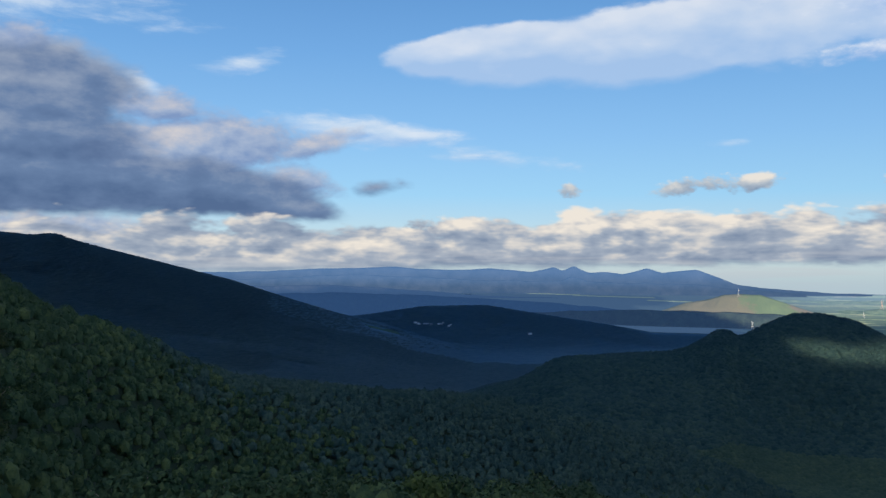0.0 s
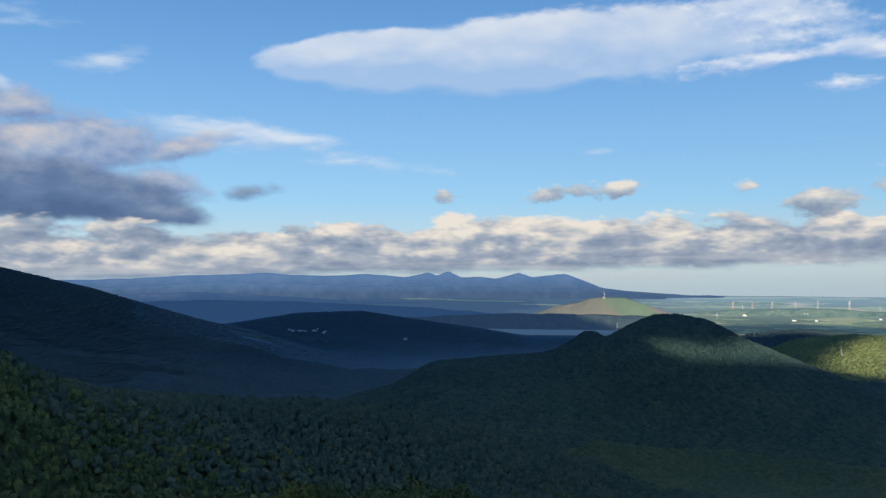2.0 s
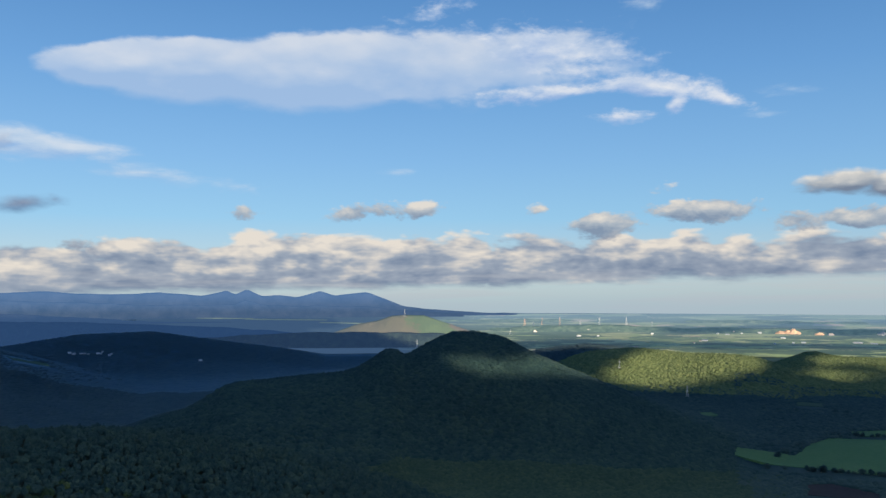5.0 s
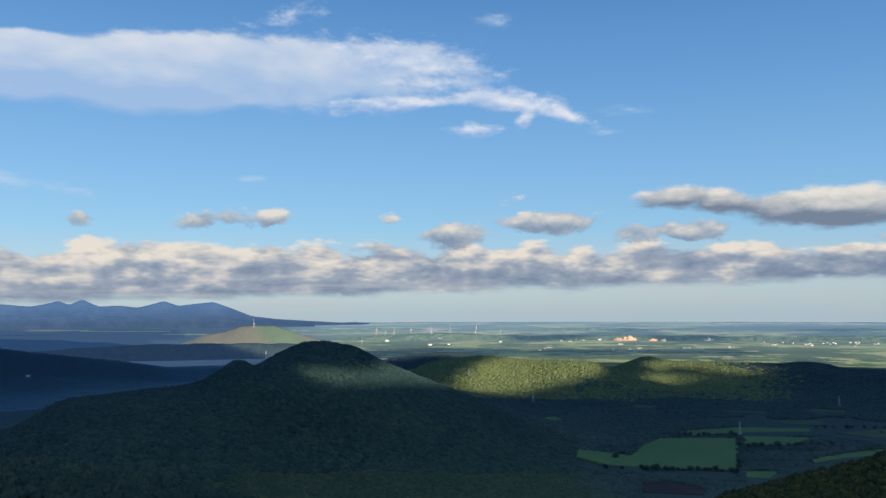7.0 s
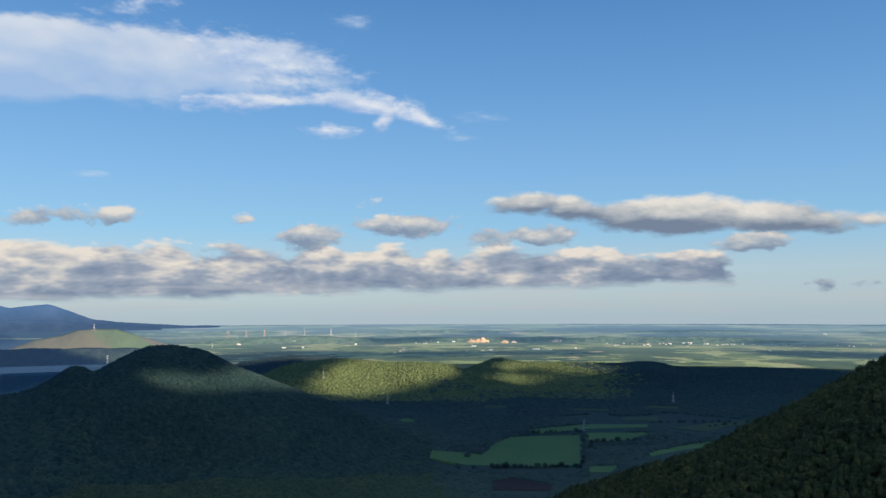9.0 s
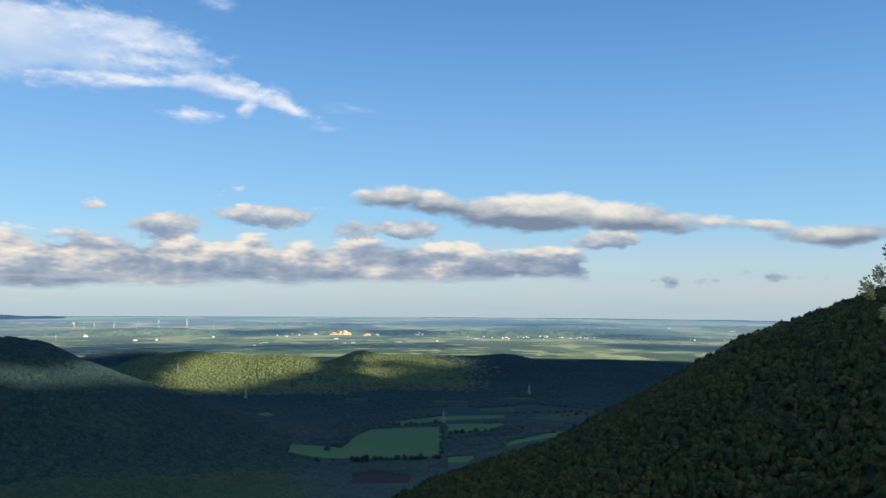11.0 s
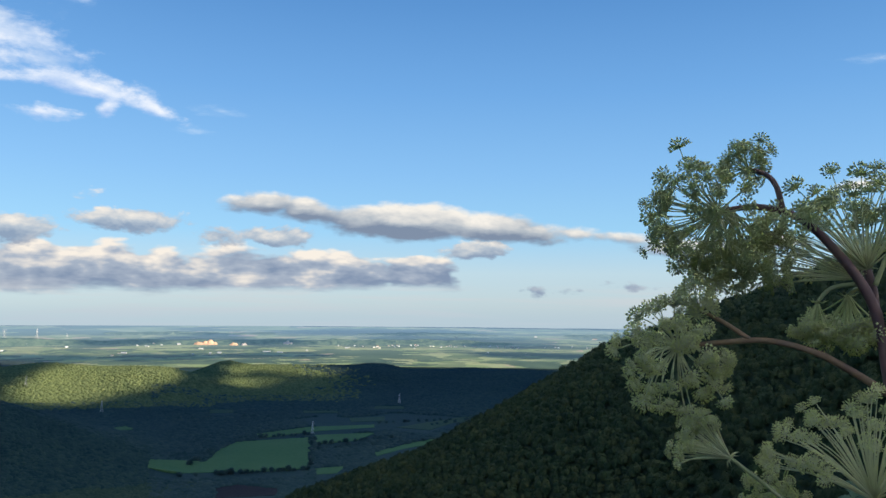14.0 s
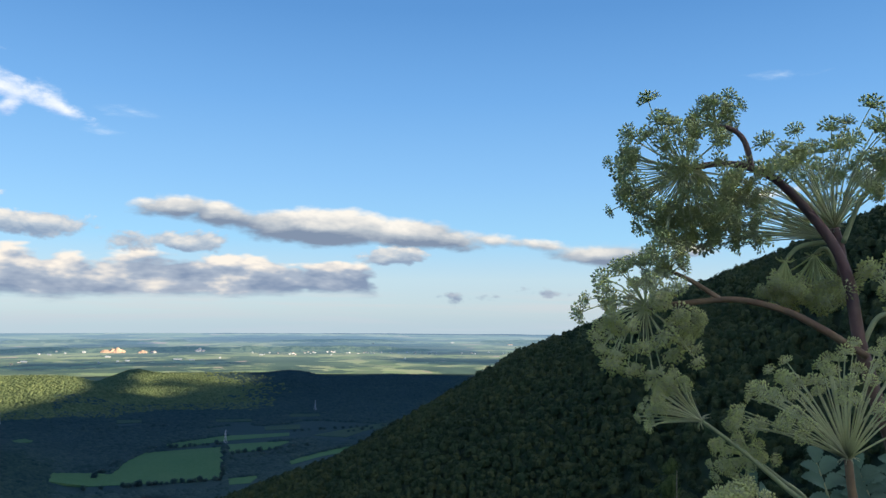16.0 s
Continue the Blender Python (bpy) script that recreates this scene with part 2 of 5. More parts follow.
sun = new("sun", bpy.data.lights.new("sun", "SUN"))
sun.data.energy, sun.data.angle, sun.data.color = 5.0, radians(0.6), (1.0, 0.86, 0.66)
s_dir = Vector((math.sin(radians(SUN_AZ)) * math.cos(radians(SUN_EL)), math.cos(radians(SUN_AZ)) * math.cos(radians(SUN_EL)), math.sin(radians(SUN_EL))))
sun.matrix_world = look(s_dir * 50, (0, 0, 0))
# ---------------------------------------------------------------- materials
def material(name, rough=0.8, gloss=0.04):
    mt = bpy.data.materials.new(name)
    mt.use_nodes = True
    g = Graph(mt.node_tree)
    b = g.nodes["Principled BSDF"]
    b.inputs["Roughness"].default_value = rough
    b.inputs["Specular IOR Level"].default_value = gloss
    g.b = b
    return mt, g


def bump(g, height, strength, dist):
    n = g.add("ShaderNodeBump", {"Height": height, "Strength": strength, "Distance": dist})
    g.links.new(n.outputs[0], g.b.inputs["Normal"])


def foliage(name, dark, mid, light, size=1.2, rough=0.75, relief=0.5, even=0.45):
    """Leaves: colour by tuft, by crown and by stand, fine relief."""
    mt, g = material(name, rough)
    pos = g.add("ShaderNodeNewGeometry")
    isl, at = pos.outputs["Random Per Island"], pos.outputs["Position"]
    fine, _ = g.noise(at, 1 / size, 4.0, 0.65)
    crown, _ = g.noise(at, 1 / (size * 7), 2.0, 0.5)
    broad, _ = g.noise(at, 1 / (size * 70), 3.0, 0.55)
    f = g.m("ADD", g.m("MULTIPLY", isl, 0.30), g.m("MULTIPLY", g.m("SUBTRACT", fine, 0.5), 0.5))
    f = g.m("ADD", f, g.m("ADD", g.m("MULTIPLY", crown, 0.45), g.m("MULTIPLY", broad, 0.30)))
    g.links.new(g.ramp(f, [(0.2, dark), (0.52, mid), (0.85, light)]), g.b.inputs["Base Color"])
    # a canopy of leaves is lit more evenly than a solid of its shape
    soft = g.v("NORMALIZE", g.v("ADD", g.v("MULTIPLY", pos.outputs["Normal"], (1 - even,) * 3), (0.0, 0.0, even)))
    n = g.add("ShaderNodeBump", {"Height": fine, "Strength": relief, "Distance": size * 0.4, "Normal": soft})
    g.links.new(n.outputs[0], g.b.inputs["Normal"])
    return mt


def plain(name, c1, c2, size, rough=0.85, relief=0.3):
    mt, g = material(name, rough)
    pos = g.add("ShaderNodeNewGeometry").outputs["Position"]
    a, _ = g.noise(pos, 1 / size, 6.0, 0.6)
    b, _ = g.noise(pos, 1 / (size * 14), 3.0, 0.5)
    f = g.m("ADD", g.m("MULTIPLY", a, 0.6), g.m("MULTIPLY", b, 0.5))
    g.links.new(g.ramp(f, [(0.3, c1), (0.75, c2)]), g.b.inputs["Base Color"])
    bump(g, a, relief, size * 0.3)
    return mt


LEAF_NEAR = foliage("leaves_near", (0.012, 0.029, 0.017), (0.030, 0.056, 0.028), (0.091, 0.123, 0.043), 0.9)
LEAF_SLOPE = foliage("leaves_slope", (0.011, 0.021, 0.012), (0.024, 0.039, 0.018), (0.059, 0.066, 0.025), 0.9)
# blue-green of the next two: distance haze mixed into the leaf colour
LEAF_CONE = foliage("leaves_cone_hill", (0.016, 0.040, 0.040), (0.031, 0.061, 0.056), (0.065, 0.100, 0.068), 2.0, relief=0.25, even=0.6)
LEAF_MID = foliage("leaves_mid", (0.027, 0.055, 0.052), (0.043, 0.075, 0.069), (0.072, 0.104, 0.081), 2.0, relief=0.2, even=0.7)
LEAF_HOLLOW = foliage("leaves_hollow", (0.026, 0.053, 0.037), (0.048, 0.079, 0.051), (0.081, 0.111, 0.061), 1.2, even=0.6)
LEAF_LIT = foliage("leaves_lit", (0.060, 0.085, 0.036), (0.120, 0.150, 0.062), (0.19, 0.215, 0.088), 2.4, relief=0.5, even=0.35)
# paler, bluer copies for far woods: the air's haze painted into the leaves
LEAF_BLUE = foliage("leaves_mountain_haze", (0.059, 0.096, 0.102), (0.075, 0.114, 0.117), (0.092, 0.135, 0.127), 5.0, relief=0.1, even=0.9)
LEAF_HAZE = foliage("leaves_valley_haze", (0.091, 0.159, 0.195), (0.113, 0.188, 0.222), (0.138, 0.217, 0.233), 5.0, relief=0.1, even=0.9)
LEAF_RUST = foliage("leaves_autumn", (0.14, 0.07, 0.03), (0.24, 0.13, 0.045), (0.30, 0.20, 0.06), 0.6)
LEAF_PALE = foliage("leaves_pale", (0.018, 0.034, 0.013), (0.045, 0.070, 0.022), (0.085, 0.110, 0.034), 0.7)
FLOOR = plain("forest_floor", (0.016, 0.028, 0.018), (0.028, 0.043, 0.026), 3.0)
BARK = plain("bark", (0.12, 0.10, 0.08), (0.3, 0.27, 0.23), 0.15, 0.9, 0.6)
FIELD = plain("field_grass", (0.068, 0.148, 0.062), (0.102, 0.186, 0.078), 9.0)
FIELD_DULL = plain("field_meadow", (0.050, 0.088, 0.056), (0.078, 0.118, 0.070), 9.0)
SOIL = plain("ploughed_soil", (0.028, 0.024, 0.026), (0.048, 0.040, 0.041), 4.0)
CLOUD, cg = material("cloud_vapour", 1.0)          # thick vapour of the added bank: white; its bluish translucence fills the shade
cg.b.inputs["Base Color"].default_value = (0.8, 0.8, 0.8, 1)
soft = cg.add("ShaderNodeBsdfTranslucent", ((0.88, 0.93, 1.0, 1),))
cg.links.new(cg.add("ShaderNodeMixShader", (0.95, cg.b.outputs[0], soft.outputs[0])).outputs[0], cg.nodes["Material Output"].inputs[0])


def plain_mosaic():
    """Long strips of field, woods and pasture of the far lowland, with haze as emission."""
    mt, g = material("lowland", 0.9)
    pos = g.add("ShaderNodeNewGeometry").outputs["Position"]
    xyz = g.add("ShaderNodeSeparateXYZ", (pos,))
    # strips lie across the valley's fan, as the roads and terraces do
    fan = g.m("MULTIPLY", g.m("ARCTAN2", xyz.outputs[0], xyz.outputs[1]), 4200.0 * 0.55)
    turned = g.xyz(fan, g.v("LENGTH", g.v("MULTIPLY", pos, (1, 1, 0))))
    n1, nc = g.noise(turned, 1 / 160, 5.0, 0.55)
    pw = g.v("ADD", turned, g.v("MULTIPLY", g.v("SUBTRACT", nc, (0.5, 0.5, 0.5)), (40, 40, 0)))
    vor = g.add("ShaderNodeTexVoronoi", {"Vector": pw, "Scale": 1 / 62.0, "Randomness": 0.9})
    cell = g.add("ShaderNodeSeparateColor", (vor.outputs["Color"],)).outputs[0]
    fields = g.ramp(cell, [(0.0, (0.12, 0.17, 0.08)), (0.3, (0.27, 0.33, 0.13)), (0.5, (0.17, 0.21, 0.10)), (0.72, (0.37, 0.38, 0.18)), (0.92, (0.29, 0.34, 0.15)), (1.0, (0.52, 0.36, 0.26))])
    n2, _ = g.noise(g.v("MULTIPLY", turned, (0.45, 1.0, 1.0)), 1 / 120, 9.0, 0.66)
    wood = g.step(n2, 0.485, 0.51)
    woods_c = g.ramp(n1, [(0.3, (0.05, 0.085, 0.055)), (0.7, (0.11, 0.155, 0.085))])
    # haze by distance: the ground colour dims and the emission grows
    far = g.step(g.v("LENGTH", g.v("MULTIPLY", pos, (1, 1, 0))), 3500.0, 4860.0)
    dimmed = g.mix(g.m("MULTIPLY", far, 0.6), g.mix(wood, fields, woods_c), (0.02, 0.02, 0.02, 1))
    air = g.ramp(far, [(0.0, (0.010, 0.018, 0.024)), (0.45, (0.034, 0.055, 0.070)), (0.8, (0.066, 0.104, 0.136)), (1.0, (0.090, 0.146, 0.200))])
    side = g.step(g.m("MULTIPLY", g.m("ARCTAN2", xyz.outputs[0], xyz.outputs[1]), 57.29578), 17.0, 27.0)        # mask: towards the far range, shade and deep blue air are painted in
    g.links.new(g.mix(side, (0.020, 0.034, 0.040, 1), dimmed), g.b.inputs["Base Color"])      # dark wood tone on that side, standing in for woods and shade
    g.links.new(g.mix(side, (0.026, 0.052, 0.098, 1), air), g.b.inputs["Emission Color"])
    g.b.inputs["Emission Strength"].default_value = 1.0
    return mt


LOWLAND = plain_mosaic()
# ---------------------------------------------------------------- the lie of the land
def lattice(ix, iy, seed):
    h = (ix * 374761393 + iy * 668265263 + seed * 974634777) & 0xFFFFFFFF
    h = ((h ^ (h >> 13)) * 1274126177) & 0xFFFFFFFF
    return ((h ^ (h >> 16)) & 0xFFFF) / 65535.0


def fbm(x, y, size, octaves=4, seed=0):
    """Value noise in -1 to 1."""
    total, amp, norm = 0.0, 1.0, 0.0
    for o in range(octaves):
        u, v = x / size * 2 ** o + 17.3 * o, y / size * 2 ** o - 9.1 * o
        iu, iv = np.floor(u).astype(np.int64), np.floor(v).astype(np.int64)
        fu, fv = u - iu, v - iv
        fu, fv = fu * fu * (3 - 2 * fu), fv * fv * (3 - 2 * fv)
        a, b = lattice(iu, iv, seed + o), lattice(iu + 1, iv, seed + o)
        c, d = lattice(iu, iv + 1, seed + o), lattice(iu + 1, iv + 1, seed + o)
        total = total + amp * ((a * (1 - fu) + b * fu) * (1 - fv) + (c * (1 - fu) + d * fu) * fv)
        norm, amp = norm + amp, amp * 0.5
    return total / norm * 2 - 1


# ridges: name, distance by azimuth, crest elevation by azimuth (degrees from the look-out), reach towards it and beyond, height of the trees on it
RIDGES = {
    "near_spur": ([(-70, 350), (-29, 430), (-25, 480), (-23, 600), (-14, 760), (0, 900), (12, 920), (27, 860)],
                  [(-110, -20), (-70, 4), (-40, 2.2), (-29.5, 0.5), (-28.4, 0.05), (-27.5, -0.5), (-26.5, -1.4), (-25.3, -2.4), (-23.6, -2.8), (-19.5, -4.3), (-17.7, -5.4), (-14, -6.84), (-10, -7.4), (-7.5, -7.74), (-3.9, -8.02), (0, -8.15), (3.6, -8.4), (8, -9.3), (14, -10.8), (20, -12.6), (27, -15.5), (34, -20)], 280, 150, 10),
    "cone_hill": ([(-5, 1350), (8, 1500), (19, 1620), (25, 1770), (35, 1720), (50, 1720)],
                  [(-8, -11), (-3, -9.8), (1, -8.7), (3.6, -7.8), (5.2, -7.4), (6.3, -6.8), (7.5, -6.02), (8.3, -5.7), (9.9, -5.64), (11.5, -5.48), (13.8, -5.31), (15.4, -5.2), (16.5, -4.95), (17.6, -4.3), (18.9, -3.45), (19.3, -3.75), (19.8, -4.1), (20.3, -3.95), (21.0, -3.5), (21.6, -3.2), (23.1, -2.5), (24.7, -2.41), (26.7, -2.84), (28.6, -3.93), (31.3, -5.08), (34.8, -6.37), (37.8, -7.5), (42, -9.2), (46, -10.6)], 420, 320, 9),
    "lit_hill": ([(30, 3000), (50, 3000)],
                 [(26, -6.5), (29, -5.3), (31.1, -4.39), (32.6, -3.9), (35.7, -3.6), (38.8, -3.9), (42.7, -3.95), (44.7, -4.53), (46.2, -5.3), (47.4, -5.9), (50, -6.6)], 360, 250, 8),
    "low_hill": ([(40, 3330), (80, 3330)],
                 [(40, -5.6), (43, -5), (44.7, -4.34), (46.6, -3.58), (48.2, -3.93), (52, -3.93), (55.2, -3.95), (56.2, -3.8), (57.5, -3.85), (58.8, -4.2), (61.5, -4.2), (63.4, -4.08), (66, -4.15), (68, -4.19), (76, -4.3), (90, -5)], 420, 120, 8),
    "back_hill": ([(20, 3560), (45, 3560)],
                  [(25, -5), (27, -4.6), (29.2, -3.78), (32.6, -3.39), (35.7, -3.69), (39, -4.5), (43, -5)], 250, 100, 6),
    "mid_hill": ([(-20, 3550), (20, 3550)],
                 [(-12, -4.5), (-9, -3.8), (-7.2, -3.3), (-5.2, -3.08), (-1.3, -2.47), (3, -2.36), (6.9, -2.98), (11.6, -3.68), (14.2, -4.3), (18, -4.8)], 330, 150, 6),
    "mountain": ([(-90, 2600), (0, 3200)],
                 [(-130, -8), (-90, 1), (-60, 3), (-40, 3.2), (-28.5, 2.27), (-26.6, 2.11), (-25.5, 2.3), (-24.3, 1.84), (-20.2, 0.78), (-14.8, -0.57), (-11.1, -1.8), (-7.2, -3.0), (-5.2, -3.5), (-2, -4.4), (2, -5.2)], 1000, 500, 8),
    "near_slope": ([(45, 620), (60, 680), (72, 740), (95, 640), (130, 450)],
                   [(40, -20), (46, -15), (49, -13.2), (52.3, -11.7), (60.1, -8.96), (65.6, -6.05), (67.8, -4.82), (72.1, -2.28), (75.6, -1.05), (78.5, 0.2), (85.7, 3.0), (93.5, 6.1), (95.7, 7.0), (105, 9), (130, 8), (160, 2)], 330, 200, 10),
}
FLOOR_R = [0, 2.5, 8, 60, 150, 300, 600, 1050, 1400, 3300, 3900, 4500, 4890, 9000]
FLOOR_Z = [0, -0.3, -2.5, -22, -48, -88, -170, -262, -298, -300, -238, -165, -118, -900]


def table(pairs, x):
    a = np.array(pairs, float)
    return sum(np.interp(x + o, a[:, 0], a[:, 1]) for o in (-0.35, 0, 0.35)) / 3


def floor_height(r):
    return np.interp(r, FLOOR_R, FLOOR_Z)


def ridge_crest(name, az):
    dist, el, front, back, trees = RIDGES[name]
    d = table(dist, az)
    return d, d * np.tan(np.radians(table(el, az))) + EYE - trees


def height(x, y):
    r, az = np.hypot(x, y), np.degrees(np.arctan2(x, y))
    f = floor_height(r)
    z, flank = f.copy(), np.zeros_like(f)
    for name, (dist, el, front, back, trees) in RIDGES.items():
        d, crest = ridge_crest(name, az)
        k = (r - d) / np.where(r < d, front, back)
        s = np.exp(-k * k) * np.clip((150 - np.abs(az)) / 20, 0, 1) * np.clip((r - 25) / 90, 0, 1) ** 1.5
        fd = floor_height(d)
        h = np.where(r < d, np.minimum(fd, f), f) + np.maximum(crest - fd, 0) * s - 400 * (s < 0.02)
        flank = np.where(h > z, 4 * s * (1 - s), flank)
        z = np.maximum(z, h)
    rough = np.clip((r - 40) / 300, 0, 1) * np.clip((3600 - r) / 800, 0.25, 1)
    relief = np.clip((z - f) / 60, 0, 1)
    gully = np.abs(fbm(x, y, 330, 3, 31)) - 0.22        # ravines and ribs down the flanks
    return z + rough * ((1.2 + 2.5 * relief) * fbm(x, y, 170, 4, 3) + 34 * relief * flank * gully)


def ground_at(az, el):
    """The place where the land is seen in that direction from the look-out."""
    r = np.geomspace(40, 4880, 3000)
    x, y = polar(np.full_like(r, az), r)
    z = height(x, y) + np.where(r > 3640, 3.0, 0.0)
    k = int(np.argmax(np.degrees(np.arctan2(z - EYE, r)) >= el)) or len(r) - 1
    return Vector((x[k], y[k], z[k]))


def polar(az, r):
    a = np.radians(az)
    return r * np.sin(a), r * np.cos(a)


def mesh_from(name, verts, faces, mats, smooth=True, index=None):
    """A mesh from arrays of corners and of triangles or quads."""
    me = bpy.data.meshes.new(name)
    nf, k = faces.shape
    me.vertices.add(len(verts)), me.loops.add(nf * k), me.polygons.add(nf)
    me.vertices.foreach_set("co", np.ascontiguousarray(verts, np.float32).ravel())
    me.loops.foreach_set("vertex_index", np.ascontiguousarray(faces, np.int32).ravel())
    me.polygons.foreach_set("loop_start", np.arange(0, nf * k, k, dtype=np.int32))
    me.polygons.foreach_set("use_smooth", np.full(nf, smooth))
    for mt in mats:
        me.materials.append(mt)
    if index is not None:
        me.polygons.foreach_set("material_index", np.ascontiguousarray(index, np.int32))
    me.update(calc_edges=True)
    return me


az_ring = np.concatenate([np.arange(-180, -45, 5.0), np.arange(-45, 112, 0.42), np.arange(112, 180, 5.0)])
r_ring = np.concatenate([[0.0], np.geomspace(0.6, 900, 150), np.linspace(912, 3640, 228), np.linspace(3665, 4890, 50), [9000.0]])
AA, RR = np.meshgrid(az_ring, r_ring)
gx, gy = polar(AA, RR)
gz = height(gx, gy)
nr, na = RR.shape
i, j = np.meshgrid(np.arange(nr - 1), np.arange(na), indexing="ij")
quads = np.stack([i * na + j, i * na + (j + 1) % na, (i + 1) * na + (j + 1) % na, (i + 1) * na + j], -1).reshape(-1, 4)[:, ::-1]
mid_r, mid_a = RR[i, j].ravel(), AA[i, j].ravel()
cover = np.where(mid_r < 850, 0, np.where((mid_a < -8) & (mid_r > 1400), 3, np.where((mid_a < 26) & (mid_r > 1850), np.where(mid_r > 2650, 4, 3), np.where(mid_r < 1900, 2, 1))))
cover = np.where((mid_a > 42) & (mid_r > 850), 1, cover)        # ground under the woods takes their leaf colours, haze tint included
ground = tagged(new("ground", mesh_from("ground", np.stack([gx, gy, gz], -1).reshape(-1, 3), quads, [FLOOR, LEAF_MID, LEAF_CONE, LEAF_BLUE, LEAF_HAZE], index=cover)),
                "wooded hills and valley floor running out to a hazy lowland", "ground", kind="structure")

# the sunny lowland beyond the hills, its haze carried by the material's emission
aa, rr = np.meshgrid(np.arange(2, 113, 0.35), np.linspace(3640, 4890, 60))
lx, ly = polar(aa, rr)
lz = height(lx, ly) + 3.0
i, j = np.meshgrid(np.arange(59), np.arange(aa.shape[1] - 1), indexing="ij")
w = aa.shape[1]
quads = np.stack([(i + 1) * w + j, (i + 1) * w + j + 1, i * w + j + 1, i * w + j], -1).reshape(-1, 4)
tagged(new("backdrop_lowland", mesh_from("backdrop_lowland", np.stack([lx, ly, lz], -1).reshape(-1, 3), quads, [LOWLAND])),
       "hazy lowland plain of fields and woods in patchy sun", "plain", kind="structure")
# ---------------------------------------------------------------- an unseen cloud bank, added behind the look-out to shade the near valley
BANK_Z, LEVEL = 900.0, -200.0


def foot(az, el):
    """Where the sunbeam through that place of the land meets the level of the valley hills."""
    p = ground_at(az, el)
    q = p - s_dir * ((p.z - LEVEL) / s_dir.z)
    return math.hypot(q.x, q.y), math.degrees(math.atan2(q.x, q.y))


def sunlit(x, y):
    """Gaps of the bank, carried down the sunbeams to the level of the valley hills: positive where the sun comes through."""
    r, az = np.hypot(x, y), np.degrees(np.arctan2(x, y))
    n = fbm(x, y, 420, 4, 11)
    open_plain = np.minimum((r - 3380 - np.clip((26 - az) * 60, 0, 560)) / 150, (az - 14) / 4) + 0.4 * n

    def spot(a0, e0, da, dr, tilt=0.0, ragged=0.3):
        r0, az0 = foot(a0, e0)
        return 1 - np.hypot((az - az0) / da, (r - r0 - tilt * (az - az0)) / dr) + ragged * n
    # sun patches and shadows laid out by hand, as gaps and sheets of cloud
    spots = [spot(39.2, -4.8, 5.6, 380), spot(50.0, -4.6, 4.2, 300), spot(27.6, -5.0, 3.6, 80), spot(31.0, -5.15, 2.8, 100)]
    dark = [spot(27, -3.9, 3, 150), spot(31, -3.6, 4.5, 220), spot(45.8, -5.3, 1.3, 300), spot(50.4, -4.9, 1.6, 130), spot(48, -3.35, 7, 70), spot(62, -4.9, 7.0, 420),
            spot(30, -2.44, 5.4, 155), spot(39.6, -2.5, 3.2, 155), spot(44.3, -2.14, 4.3, 139), spot(33.5, -3.5, 7.4, 139), spot(42.7, -3.55, 4.3, 124), spot(9, -2.1, 7, 300),
            spot(50, -2.52, 3.0, 139), spot(50.2, -3.4, 5.1, 116), spot(24, -1.9, 6.1, 232), spot(62, -2.2, 6.8, 124), spot(70, -3.3, 5.4, 124), spot(57, -1.8, 8.1, 124), spot(66, -2.6, 4.1, 124)]
    lit = functools.reduce(np.maximum, spots + [open_plain])
    return functools.reduce(np.minimum, [-0.8 * d for d in dark] + [lit])


step_m = 48.0
bx, by = np.meshgrid(np.arange(-4200, 5000, step_m), np.arange(-1500, 5000, step_m), indexing="ij")
shade = (sunlit(bx, by) < 0) & (np.hypot(bx, by) < 4900) & ((by - 4060 < -0.18 * (bx + 570)) | (bx < 1200))
lift = (BANK_Z - LEVEL) / math.tan(radians(SUN_EL))
ox, oy = lift * math.sin(radians(SUN_AZ)), lift * math.cos(radians(SUN_AZ))
ni, nj = bx.shape
top = BANK_Z + 25 + 30 * fbm(bx, by, 300, 3, 5)
bot = BANK_Z - 10 * fbm(bx, by, 200, 3, 6)
vs = np.concatenate([np.stack([bx + ox, by + oy, h], -1).reshape(-1, 3) for h in (top, bot)])
ci, cj = np.nonzero(shade[:-1, :-1] & shade[1:, :-1] & shade[1:, 1:] & shade[:-1, 1:])
c = np.stack([ci * nj + cj, (ci + 1) * nj + cj, (ci + 1) * nj + cj + 1, ci * nj + cj + 1], -1)
fs = np.concatenate([c, c[:, ::-1] + ni * nj])
used, inv = np.unique(fs, return_inverse=True)
tagged(new("cloud_bank", mesh_from("cloud_bank", vs[used], inv.reshape(fs.shape), [CLOUD])),
       "unseen broken cloud cover added behind the look-out to shade the valley", "cloud", kind="structure")
# ---------------------------------------------------------------- woods
def ball(sub):
    bm = bmesh.new()
    bmesh.ops.create_icosphere(bm, subdivisions=sub, radius=1.0)
    v = np.array([q.co[:] for q in bm.verts])
    f = np.array([[q.index for q in p.verts] for p in bm.faces])
    bm.free()
    return v, f


